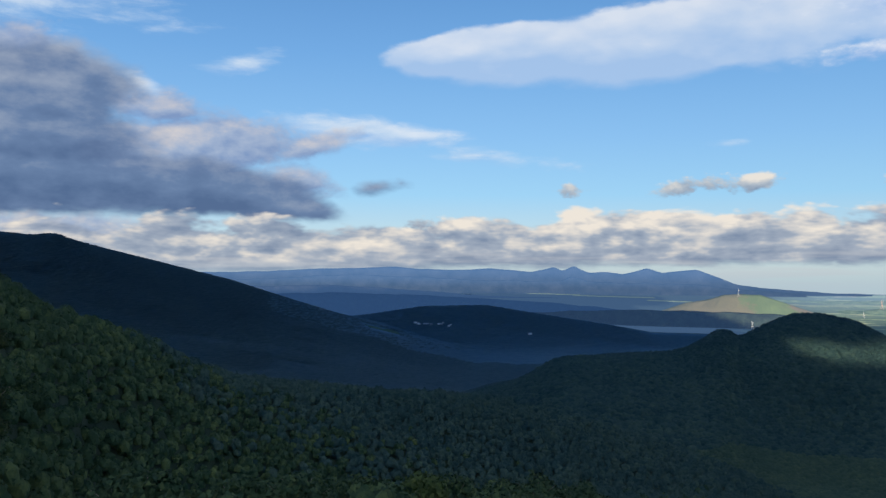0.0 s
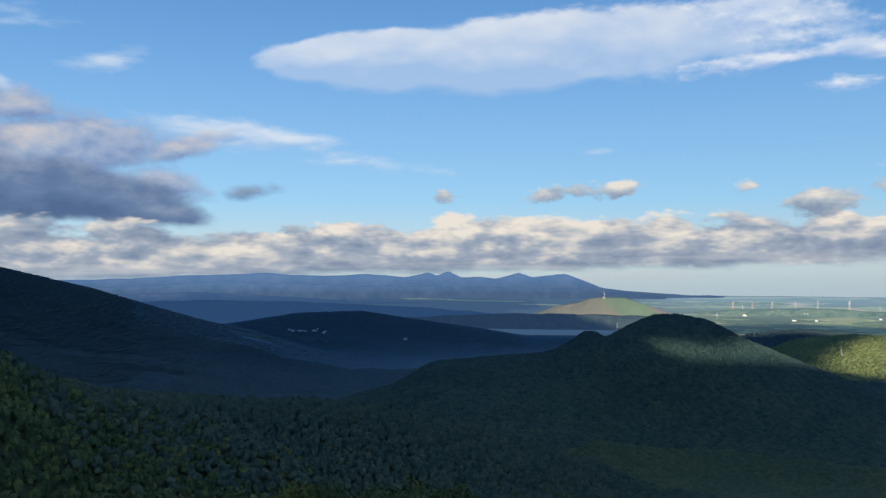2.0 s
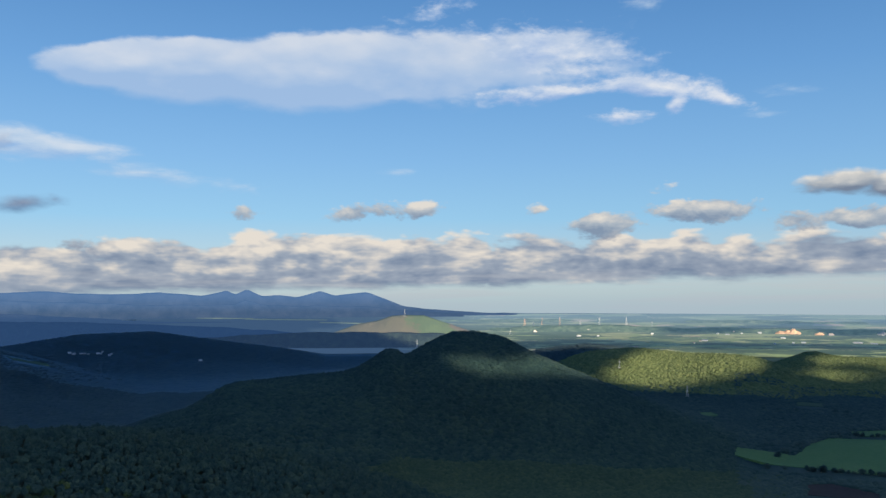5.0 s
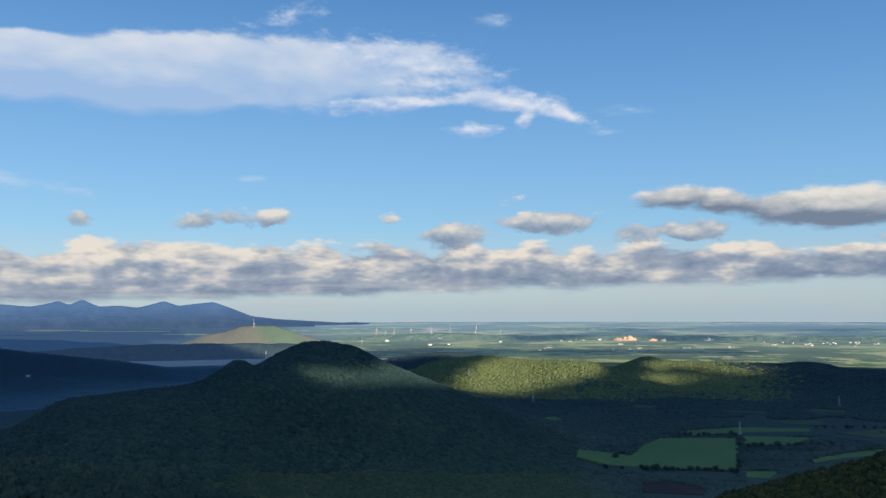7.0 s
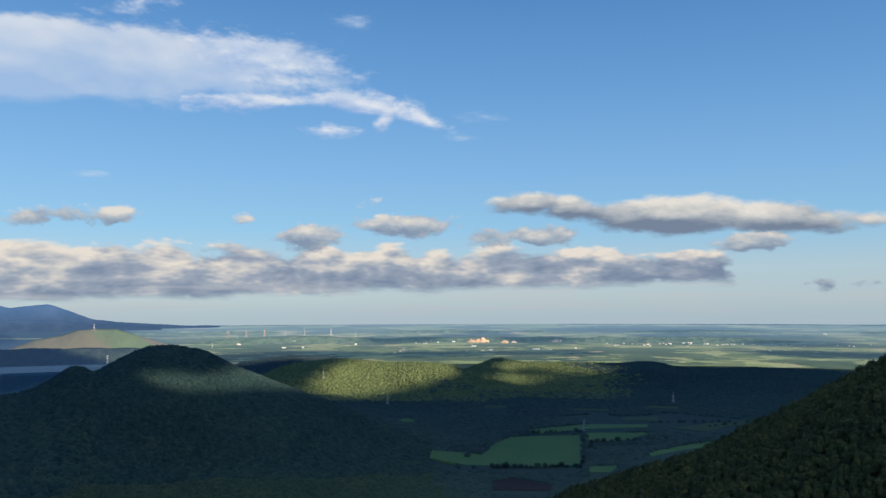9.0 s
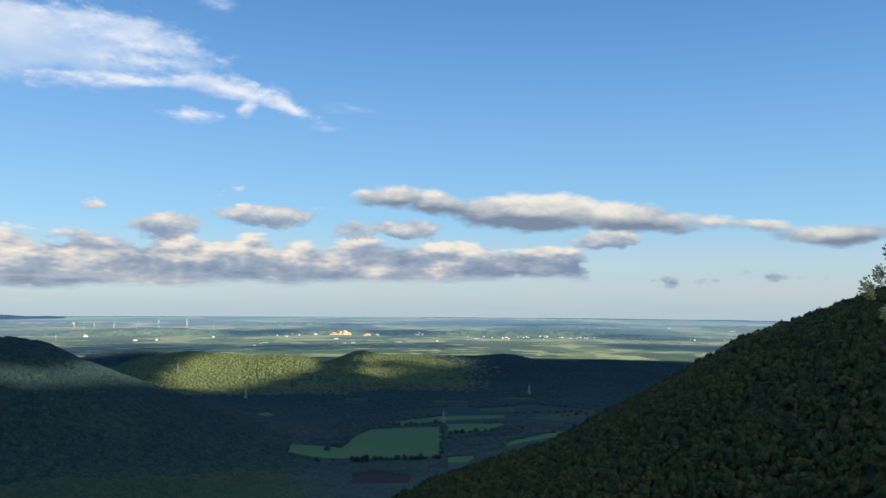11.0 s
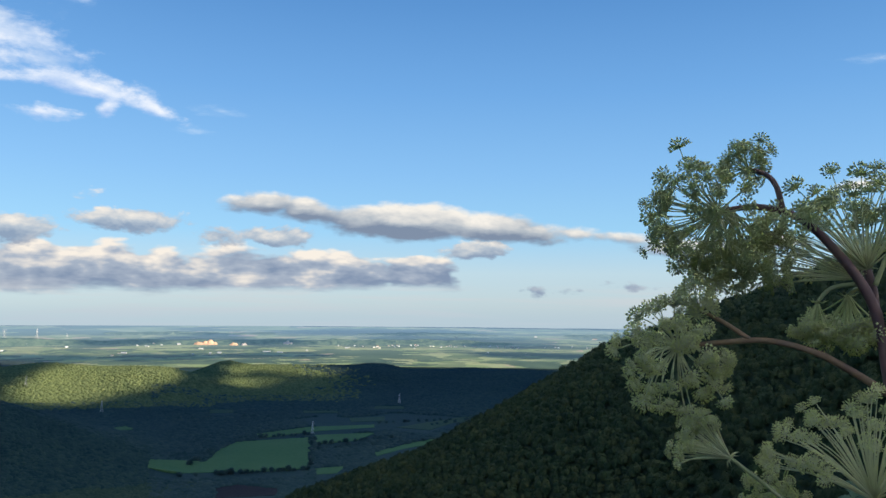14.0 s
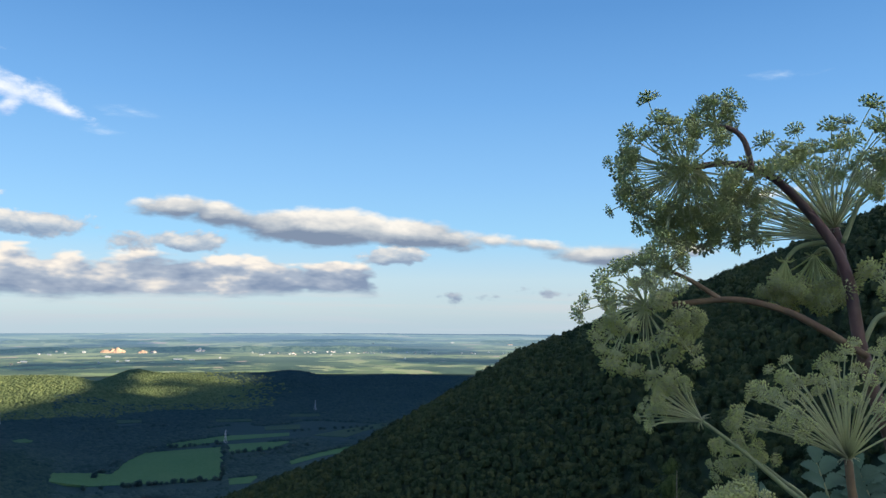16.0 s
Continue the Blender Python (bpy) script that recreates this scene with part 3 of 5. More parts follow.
def crown_shapes(rng, sub, lumps, count):
    """Lumpy crowns of one unit radius, standing on z = 0."""
    v, f = ball(sub)
    out = []
    for _ in range(count):
        vv, ff = [], []
        for k in range(lumps):
            if lumps == 1:
                c, s = np.zeros(3), 1.0
            else:
                a, e = rng.uniform(0, 6.28), rng.uniform(-0.25, 0.9)
                c = np.array([math.cos(a), math.sin(a), 0]) * 0.55 * math.sqrt(max(0, 1 - e * e)) + np.array([0, 0, 0.6 * e])
                s = rng.uniform(0.42, 0.62)
            w = v * (1 + rng.uniform(-0.1, 0.1, (len(v), 1))) * s * np.array([1, 1, rng.uniform(0.8, 1.1)]) + c
            vv.append(w), ff.append(f + k * len(v))
        vv, ff = np.concatenate(vv) * [1, 1, 1.0] + [0, 0, 0.5], np.concatenate(ff)
        if lumps == 1:                      # the underside is never seen from above
            ff = ff[vv[ff].mean(1)[:, 2] > 0.34]
        out.append((vv, ff))
    return out


def woods(name, label, az0, az1, r0, r1, spacing, radius, shapes, mat, seed, keep=None, tall=1.15, sink=0.0):
    """A wood of many crowns as one object."""
    rng = np.random.default_rng(seed)
    gx, gy = np.meshgrid(np.arange(-r1, r1, spacing), np.arange(-r1, r1, spacing))
    gx, gy = gx + rng.uniform(-0.42, 0.42, gx.shape) * spacing, gy + rng.uniform(-0.42, 0.42, gx.shape) * spacing
    r, az = np.hypot(gx, gy), np.degrees(np.arctan2(gx, gy))
    ok = (r > r0) & (r < r1) & (az > az0) & (az < az1)
    x, y, r, az = gx[ok], gy[ok], r[ok], az[ok]
    ok = np.ones(len(x), bool) if keep is None else keep(x, y, az, r)
    x, y = x[ok], y[ok]
    z, n = height(x, y), int(ok.sum())
    sink = 0.34 if shapes is ROUGH else sink
    s = radius * rng.uniform(0.72, 1.3, n)
    which = rng.integers(0, len(shapes), n)
    turn = rng.uniform(0, 6.28, n)
    V, F, base = [], [], 0
    for k, (sv, sf) in enumerate(shapes):
        q = np.nonzero(which == k)[0]
        ca, sa = np.cos(turn[q])[:, None], np.sin(turn[q])[:, None]
        X = (sv[None, :, 0] * ca - sv[None, :, 1] * sa) * s[q, None] + x[q, None]
        Y = (sv[None, :, 0] * sa + sv[None, :, 1] * ca) * s[q, None] + y[q, None]
        Z = sv[None, :, 2] * s[q, None] * tall * rng.uniform(0.85, 1.2, (len(q), 1)) + z[q, None] - sink * s[q, None] * tall
        V.append(np.stack([X, Y, Z], -1).reshape(-1, 3))
        F.append((sf[None] + (base + np.arange(len(q)) * len(sv))[:, None, None]).reshape(-1, 3))
        base += len(q) * len(sv)
    return tagged(new(name, mesh_from(name, np.concatenate(V), np.concatenate(F), [mat], shapes is ROUGH)), label, "forest", kind="stuff")


def leafy_shapes(rng, leaves, size, count, lumps=6):
    """Crowns of many tufts of leaves round a dark core, about one unit in radius, standing on z = 0."""
    v, f = ball(1)
    out = []
    for _ in range(count):
        vv, ff = [v * 0.62 * (1 + rng.uniform(-0.2, 0.2, (len(v), 1)))], [f]
        base = len(v)
        mids = []
        for k in range(lumps):
            a, e = rng.uniform(0, 6.28), rng.uniform(-0.3, 0.95)
            mids.append(np.array([math.cos(a) * math.sqrt(1 - e * e) * 0.5, math.sin(a) * math.sqrt(1 - e * e) * 0.5, e * 0.55]))
        for k in range(leaves):
            d = rng.normal(size=3) + [0, 0, 0.35]
            d /= np.linalg.norm(d)
            p = mids[k % lumps] + d * rng.uniform(0.38, 0.55)
            t1 = np.cross(d, rng.normal(size=3))
            t1 /= np.linalg.norm(t1)
            t2 = np.cross(d, t1) + d * rng.uniform(-0.7, 0.5)
            s = size * rng.uniform(0.7, 1.3)
            vv.append(np.array([p + t1 * s, p - t1 * s * 0.6 + t2 * s * 0.9, p - t1 * s * 0.6 - t2 * s * 0.8]))
            ff.append(np.array([[base, base + 1, base + 2]]))
            base += 3
        out.append((np.concatenate(vv) + [0, 0, 0.5], np.concatenate(ff)))
    return out


def tufted_shapes(rng, count, lumps=3, leaves=90, size=0.115):
    """Crowns of a few round masses, broken up by tufts of leaves."""
    v, f = ball(1)
    top = f[v[f].mean(1)[:, 2] > -0.35]
    out = []
    for _ in range(count):
        vv, ff, base, mids = [], [], 0, []
        for k in range(lumps):
            a, e = k * 2.4 + rng.uniform(-0.5, 0.5), rng.uniform(-0.1, 0.8) if k else 0.9
            c = np.array([math.cos(a), math.sin(a), 0]) * 0.5 * math.sqrt(1 - e * e) + [0, 0, 0.42 * e]
            s = rng.uniform(0.45, 0.62)
            mids.append((c, s))
            vv.append(v * (1 + rng.uniform(-0.16, 0.16, (len(v), 1))) * s + c), ff.append(top + base)
            base += len(v)
        for k in range(leaves):
            c, s = mids[k % lumps]
            d = rng.normal(size=3) + [0, 0, 0.5]
            d /= np.linalg.norm(d)
            p = c + d * s * rng.uniform(0.85, 1.25)
            t1 = np.cross(d, rng.normal(size=3))
            t1 /= np.linalg.norm(t1)
            t2 = np.cross(d, t1) + d * rng.uniform(-0.6, 0.6)
            q = size * rng.uniform(0.6, 1.2)
            vv.append(np.array([p + t1 * q, p - t1 * q * 0.6 + t2 * q, p - t1 * q * 0.6 - t2 * q])), ff.append(np.array([[base, base + 1, base + 2]]))
            base += 3
        out.append((np.concatenate(vv) + [0, 0, 0.45], np.concatenate(ff)))
    return out


shape_rng = np.random.default_rng(4)
LEAFY = tufted_shapes(shape_rng, 10)
LIGHT = tufted_shapes(shape_rng, 10, 2, 22, 0.15)
RICH = leafy_shapes(shape_rng, 760, 0.085, 5, 11)
ROUGH = crown_shapes(shape_rng, 1, 1, 8)


def above_floor(x, y, limit=4.0):
    return height(x, y) - floor_height(np.hypot(x, y)) > limit


FIELDS = []     # filled below: polygons (azimuth, distance) that stay free of trees


def inside(poly, az, r):
    hit = np.zeros(len(az), bool)
    k = len(poly)
    for q in range(k):
        (a0, b0), (a1, b1) = poly[q], poly[(q + 1) % k]
        cross = ((b0 > r) != (b1 > r)) & (az < (a1 - a0) * (r - b0) / ((b1 - b0) or 1e-9) + a0)
        hit ^= cross
    return hit


def drop(el):
    """Distance at which the valley floor is seen at that elevation."""
    return (EYE + 300) / math.tan(radians(-el))


for poly in (
    [(41.9, -10.9), (41.9, -10.43), (45.5, -10.29), (46.4, -9.51), (47.5, -9.07), (52.35, -8.88), (52.4, -9.69), (52.35, -10.9), (50.4, -11.05), (44.3, -10.95)],
    [(52.65, -8.73), (56.9, -8.61), (55.4, -9.15), (52.65, -9.33)],
    [(56.7, -9.92), (59.4, -9.25), (62, -8.8), (62, -9.1), (58.7, -9.70), (56.9, -10.15)],
    [(39.4, -8.25), (40.4, -7.93), (41.1, -8.16), (40.1, -8.54)],
    [(58.2, -8.25), (62.5, -7.56), (66, -7.2), (66, -7.5), (62.1, -7.9), (60.5, -8.42)],
    [(51.7, -7.1), (54.3, -7.12), (54.3, -7.27), (51.9, -7.27)],
    [(45.6, -6.98), (47.3, -6.95), (47.3, -7.16), (45.6, -7.18)],
    [(48.5, -8.63), (52.4, -8.18), (56.7, -8.07), (56.7, -8.26), (52.6, -8.49), (49.5, -8.83)],
    [(55.0, -7.63), (57.4, -7.52), (57.4, -7.82), (55.1, -7.88)],
    [(-5.8, -5.6), (-3.1, -5.55), (-2.9, -5.72), (-5.0, -5.82)],
    [(56.6, -6.84), (58.8, -6.84), (58.7, -7.0), (56.7, -7.02)],
    [(52.65, -10.93), (54.8, -10.82), (54.2, -11.3), (52.65, -11.35)],
):
    FIELDS.append([(a, drop(e)) for a, e in poly])
FIELDS.append([(11.2, 3850), (14.5, 3870), (18.3, 3850), (18.0, 3925), (11.6, 3925)])
FAR_STRIPS = [[(2.5, 4785), (6, 4762), (9.5, 4722), (9.5, 4708), (6, 4745), (2.5, 4772)], [(9, 4700), (14.5, 4650), (14.5, 4630), (9, 4685)], [(14, 4560), (19, 4505), (19, 4485), (14, 4540)]]
SOIL_POLY = [(46.1, drop(-12.03)), (47.5, drop(-11.84)), (48.8, drop(-11.99)), (50.4, drop(-12.28)), (50.1, drop(-13.0)), (46.1, drop(-13.05))]


def no_field(x, y, az, r):
    ok = np.ones(len(az), bool)
    for poly in FIELDS + [SOIL_POLY]:
        for back in (0, 18, 36, 54, 72):        # a margin in front, so that the edge stays clear
            ok &= ~inside(poly, az, r + back)
    return ok


def hill_only(x, y, az, r):
    return above_floor(x, y, 3.0)


def facing(name, slack):
    """Keeps the trees on the side of a ridge that looks to the valley, and those along its crest."""
    def keep(x, y, az, r):
        return r < ridge_crest(name, az)[0] + slack
    return keep


def below(x, y, r, level):
    """How far the land lies under that line of sight from the look-out, in degrees, with an uneven edge."""
    return level - np.degrees(np.arctan2(height(x, y) - EYE, r)) + 0.9 * fbm(x, y, 140, 3, 61)


def on_cone(x, y, az, r):
    """The cone-shaped hill's own dark wood; the flat before it carries a paler one."""
    return no_field(x, y, az, r) & facing("cone_hill", 40)(x, y, az, r) & ((below(x, y, r, -11.5) < 0) | (az < 9 + 4 * fbm(x, y, 120, 3, 62)))


woods("forest", "dark mixed broadleaf forest on the near hillside spur", -33, 12, 115, 450, 5.7, 4.3, LEAFY, LEAF_NEAR, 1, facing("near_spur", 40))
woods("forest", "dark mixed forest on the long back of the spur", -33, 27, 440, 800, 5.8, 4.6, LIGHT, LEAF_NEAR, 21, lambda x, y, az, r: facing("near_spur", 40)(x, y, az, r) & (r < 650 + 170 * fbm(x, y, 7, 1, 63) + 120 * fbm(x, y, 150, 2, 66)))
# farther crowns take the bluer leaves, haze put into their colour
woods("forest", "darker mixed forest along the crest of the spur", -33, 27, 540, 980, 5.8, 4.6, LIGHT, LEAF_CONE, 24, lambda x, y, az, r: facing("near_spur", 40)(x, y, az, r) & (r >= 650 + 170 * fbm(x, y, 7, 1, 63) + 120 * fbm(x, y, 150, 2, 66)))
woods("forest", "dark broadleaf forest on the steep slope beside the look-out", 43, 99, 200, 470, 5.5, 4.2, LEAFY, LEAF_SLOPE, 2, facing("near_slope", 30))
woods("forest", "dark forest along the crest of the steep slope", 43, 99, 460, 790, 5.0, 4.1, LIGHT, LEAF_SLOPE, 22, facing("near_slope", 30))
woods("forest", "dark forest in the hollow below the look-out", 12, 43, 300, 900, 6.6, 5.2, LIGHT, LEAF_HOLLOW, 8,
      lambda x, y, az, r: no_field(x, y, az, r) & ((r > ridge_crest("near_spur", az)[0]) | (az > 24 + 5 * fbm(x, y, 90, 3, 51))), 0.8)
woods("forest", "even young wood on the flat before the cone-shaped hill", 6, 45, 880, 1560, 4.8, 3.9, ROUGH, LEAF_HOLLOW, 23,
      lambda x, y, az, r: no_field(x, y, az, r) & ~on_cone(x, y, az, r) & (below(x, y, r, -11.5) >= 0), 0.8)
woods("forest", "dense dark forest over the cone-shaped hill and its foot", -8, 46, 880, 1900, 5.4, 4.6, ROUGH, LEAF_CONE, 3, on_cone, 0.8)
# brighter leaves where the sun falls, the next wood darker: lit and shaded colours
woods("forest", "sunlit green forest over the low rounded hills", 28, 74, 2480, 3400, 6.8, 5.8, ROUGH, LEAF_LIT, 4, lambda x, y, az, r: above_floor(x, y, 3) & ((r < 3030) | (az > 43)) & (az < 53 + 2.2 * fbm(x, y, 11, 1, 65) + 3 * fbm(x, y, 200, 2, 67)), 0.8)
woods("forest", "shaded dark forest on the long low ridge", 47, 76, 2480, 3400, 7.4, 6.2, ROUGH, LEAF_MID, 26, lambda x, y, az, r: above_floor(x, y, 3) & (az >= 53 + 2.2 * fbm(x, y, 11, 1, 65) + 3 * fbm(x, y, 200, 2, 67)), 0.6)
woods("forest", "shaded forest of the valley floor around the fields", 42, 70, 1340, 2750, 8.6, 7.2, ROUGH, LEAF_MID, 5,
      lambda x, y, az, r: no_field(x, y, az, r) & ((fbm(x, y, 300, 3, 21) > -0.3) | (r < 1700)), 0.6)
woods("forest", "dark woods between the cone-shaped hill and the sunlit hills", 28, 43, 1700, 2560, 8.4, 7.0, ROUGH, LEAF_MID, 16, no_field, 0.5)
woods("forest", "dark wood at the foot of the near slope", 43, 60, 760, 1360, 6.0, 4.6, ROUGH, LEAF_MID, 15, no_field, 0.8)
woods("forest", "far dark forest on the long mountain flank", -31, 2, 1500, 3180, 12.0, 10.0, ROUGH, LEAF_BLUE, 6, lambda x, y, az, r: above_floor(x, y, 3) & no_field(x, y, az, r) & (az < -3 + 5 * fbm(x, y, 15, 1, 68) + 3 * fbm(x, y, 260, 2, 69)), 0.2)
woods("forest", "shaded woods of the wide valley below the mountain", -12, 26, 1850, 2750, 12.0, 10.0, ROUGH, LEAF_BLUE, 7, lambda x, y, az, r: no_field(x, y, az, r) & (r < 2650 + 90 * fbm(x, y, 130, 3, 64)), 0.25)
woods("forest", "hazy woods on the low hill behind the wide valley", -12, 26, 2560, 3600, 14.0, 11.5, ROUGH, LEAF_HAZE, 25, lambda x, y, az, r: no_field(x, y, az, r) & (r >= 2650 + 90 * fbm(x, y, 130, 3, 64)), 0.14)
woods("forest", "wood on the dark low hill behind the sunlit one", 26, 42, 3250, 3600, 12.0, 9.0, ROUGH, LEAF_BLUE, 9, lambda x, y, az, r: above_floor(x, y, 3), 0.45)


def patch(name, poly, mat, label):
    """A field laid on the valley floor."""
    x, y = polar(np.array([p[0] for p in poly]), np.array([p[1] for p in poly]))
    bm = bmesh.new()
    z = height(x, y) + np.where(np.hypot(x, y) > 3640, 4.5, 0.6)
    lo = [bm.verts.new((a, b, c - 4)) for a, b, c in zip(x, y, z)]
    hi = [bm.verts.new((a, b, c)) for a, b, c in zip(x, y, z)]
    bm.faces.new(hi)
    for q in range(len(lo)):
        bm.faces.new((lo[q - 1], lo[q], hi[q], hi[q - 1]))
    bmesh.ops.recalc_face_normals(bm, faces=bm.faces)
    me = bpy.data.meshes.new(name)
    bm.to_mesh(me), bm.free()
    me.materials.append(mat)
    return tagged(new(name, me), label, "field", group="valley fields", kind="structure")


MEADOW = plain("far_meadow", (0.026, 0.048, 0.044), (0.040, 0.066, 0.056), 20.0)
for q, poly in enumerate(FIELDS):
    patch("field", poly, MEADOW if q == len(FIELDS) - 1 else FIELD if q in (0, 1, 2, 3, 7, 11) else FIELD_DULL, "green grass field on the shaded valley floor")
patch("field", SOIL_POLY, SOIL, "dark ploughed field beside the woods")
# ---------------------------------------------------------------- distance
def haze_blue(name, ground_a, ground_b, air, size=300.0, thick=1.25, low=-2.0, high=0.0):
    """Distant land, with the haze of many kilometres of air put in as emission."""
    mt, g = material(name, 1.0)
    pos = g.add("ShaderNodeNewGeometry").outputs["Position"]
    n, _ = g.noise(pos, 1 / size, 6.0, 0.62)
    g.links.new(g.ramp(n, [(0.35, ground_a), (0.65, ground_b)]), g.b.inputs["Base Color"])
    # the emitted haze is scaled by thick towards the foot of the land
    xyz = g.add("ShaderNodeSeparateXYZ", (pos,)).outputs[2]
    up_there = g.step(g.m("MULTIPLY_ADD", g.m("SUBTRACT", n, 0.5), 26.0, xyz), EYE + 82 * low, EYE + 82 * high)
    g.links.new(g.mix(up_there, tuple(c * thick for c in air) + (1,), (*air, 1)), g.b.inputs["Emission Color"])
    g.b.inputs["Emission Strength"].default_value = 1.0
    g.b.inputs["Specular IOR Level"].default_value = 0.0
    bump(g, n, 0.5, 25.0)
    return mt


def range_mesh(name, label, dist, crest, front, az0, az1, mat, seed, jag=0.1, gully=0.35, step_deg=0.12, curve=1.25):
    """A chain of hills along a crest line, with gullies down its front."""
    az = np.arange(az0, az1, step_deg)
    pts = np.array(crest, float)
    el = (np.interp(az - 0.1, pts[:, 0], pts[:, 1]) + np.interp(az + 0.1, pts[:, 0], pts[:, 1])) / 2 + jag * fbm(az * 60, az * 0, 90, 4, seed)
    rows = np.concatenate([np.linspace(0, 1, 13), [1.05, 1.12]])
    V = []
    for s in rows:
        r = dist - front * (1 - s)
        x, y = polar(az, np.full_like(az, r))
        base = floor_height(np.full_like(az, r)) - 4
        zc = dist * np.tan(np.radians(el)) + EYE - base
        k = s if s <= 1 else 1 - (s - 1) * 5
        cut = 1 + gully * fbm(az * 90, np.full_like(az, s * 120), 70, 4, seed + 9) * min(1, 4 * k * (1 - min(k, 1)))
        V.append(np.stack([x, y, base + np.maximum(zc, 0) * (max(k, 0) ** curve) * cut], -1))
    n, m = len(rows), len(az)
    i, j = np.meshgrid(np.arange(n - 1), np.arange(m - 1), indexing="ij")
    q = np.stack([i * m + j, i * m + j + 1, (i + 1) * m + j + 1, (i + 1) * m + j], -1).reshape(-1, 4)
    return tagged(new(name, mesh_from(name, np.concatenate(V), q, [mat])), label, "mountains", kind="structure")


# ground colours kept near black, so the emitted haze sets the tone
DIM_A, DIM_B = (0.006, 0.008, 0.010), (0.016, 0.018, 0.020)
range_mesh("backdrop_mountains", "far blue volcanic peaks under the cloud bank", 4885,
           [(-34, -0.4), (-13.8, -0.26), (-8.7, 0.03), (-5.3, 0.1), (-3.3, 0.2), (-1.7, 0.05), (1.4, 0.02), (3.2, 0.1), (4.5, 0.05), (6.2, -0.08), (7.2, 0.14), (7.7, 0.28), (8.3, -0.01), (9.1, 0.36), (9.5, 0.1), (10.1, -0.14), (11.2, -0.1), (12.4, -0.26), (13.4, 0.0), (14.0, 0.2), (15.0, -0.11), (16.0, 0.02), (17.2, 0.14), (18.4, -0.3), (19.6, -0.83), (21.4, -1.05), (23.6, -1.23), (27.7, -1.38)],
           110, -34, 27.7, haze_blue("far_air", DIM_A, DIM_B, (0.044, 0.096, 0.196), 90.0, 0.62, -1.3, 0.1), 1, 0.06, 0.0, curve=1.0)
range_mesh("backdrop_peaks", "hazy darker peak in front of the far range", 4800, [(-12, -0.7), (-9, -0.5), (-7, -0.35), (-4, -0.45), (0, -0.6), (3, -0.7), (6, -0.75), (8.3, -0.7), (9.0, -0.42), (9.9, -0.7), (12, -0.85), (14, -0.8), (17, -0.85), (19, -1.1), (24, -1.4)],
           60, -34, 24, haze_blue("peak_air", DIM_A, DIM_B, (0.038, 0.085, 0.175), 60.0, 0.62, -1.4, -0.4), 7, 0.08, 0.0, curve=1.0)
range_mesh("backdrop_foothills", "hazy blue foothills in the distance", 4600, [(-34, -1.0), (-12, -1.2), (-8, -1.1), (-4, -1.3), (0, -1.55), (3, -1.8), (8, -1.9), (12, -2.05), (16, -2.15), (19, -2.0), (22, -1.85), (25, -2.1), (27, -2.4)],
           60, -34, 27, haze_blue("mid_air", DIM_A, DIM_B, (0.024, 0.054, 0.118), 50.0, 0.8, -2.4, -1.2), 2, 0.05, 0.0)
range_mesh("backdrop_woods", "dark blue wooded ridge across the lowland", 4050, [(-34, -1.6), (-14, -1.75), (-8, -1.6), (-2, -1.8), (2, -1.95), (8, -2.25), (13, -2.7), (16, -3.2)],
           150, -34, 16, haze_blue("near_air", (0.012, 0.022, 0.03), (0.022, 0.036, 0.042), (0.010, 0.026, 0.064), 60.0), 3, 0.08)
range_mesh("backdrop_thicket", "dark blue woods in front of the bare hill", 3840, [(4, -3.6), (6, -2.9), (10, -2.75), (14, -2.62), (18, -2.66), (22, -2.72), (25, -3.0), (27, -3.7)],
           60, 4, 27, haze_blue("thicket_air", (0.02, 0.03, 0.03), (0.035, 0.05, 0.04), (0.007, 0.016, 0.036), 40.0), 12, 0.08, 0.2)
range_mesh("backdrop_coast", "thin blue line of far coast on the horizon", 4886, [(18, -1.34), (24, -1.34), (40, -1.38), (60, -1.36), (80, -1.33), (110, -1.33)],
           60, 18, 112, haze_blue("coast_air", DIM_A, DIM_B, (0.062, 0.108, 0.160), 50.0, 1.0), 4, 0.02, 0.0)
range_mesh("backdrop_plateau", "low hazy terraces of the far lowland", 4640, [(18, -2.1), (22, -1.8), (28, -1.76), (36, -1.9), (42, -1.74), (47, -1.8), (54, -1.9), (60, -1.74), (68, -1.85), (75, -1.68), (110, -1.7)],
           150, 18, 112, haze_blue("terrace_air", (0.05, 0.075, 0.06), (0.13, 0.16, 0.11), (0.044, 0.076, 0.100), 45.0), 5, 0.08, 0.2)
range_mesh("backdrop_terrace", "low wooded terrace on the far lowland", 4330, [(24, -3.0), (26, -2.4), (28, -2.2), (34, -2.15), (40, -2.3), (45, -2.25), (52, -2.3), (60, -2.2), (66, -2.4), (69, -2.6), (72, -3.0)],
           120, 24, 72, haze_blue("terrace_wood_air", (0.045, 0.075, 0.055), (0.13, 0.165, 0.10), (0.026, 0.048, 0.062), 38.0), 6, 0.1, 0.25)
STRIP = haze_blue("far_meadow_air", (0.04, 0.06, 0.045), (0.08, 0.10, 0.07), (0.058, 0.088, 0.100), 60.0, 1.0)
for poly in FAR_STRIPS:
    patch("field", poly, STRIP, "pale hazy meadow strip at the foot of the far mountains")


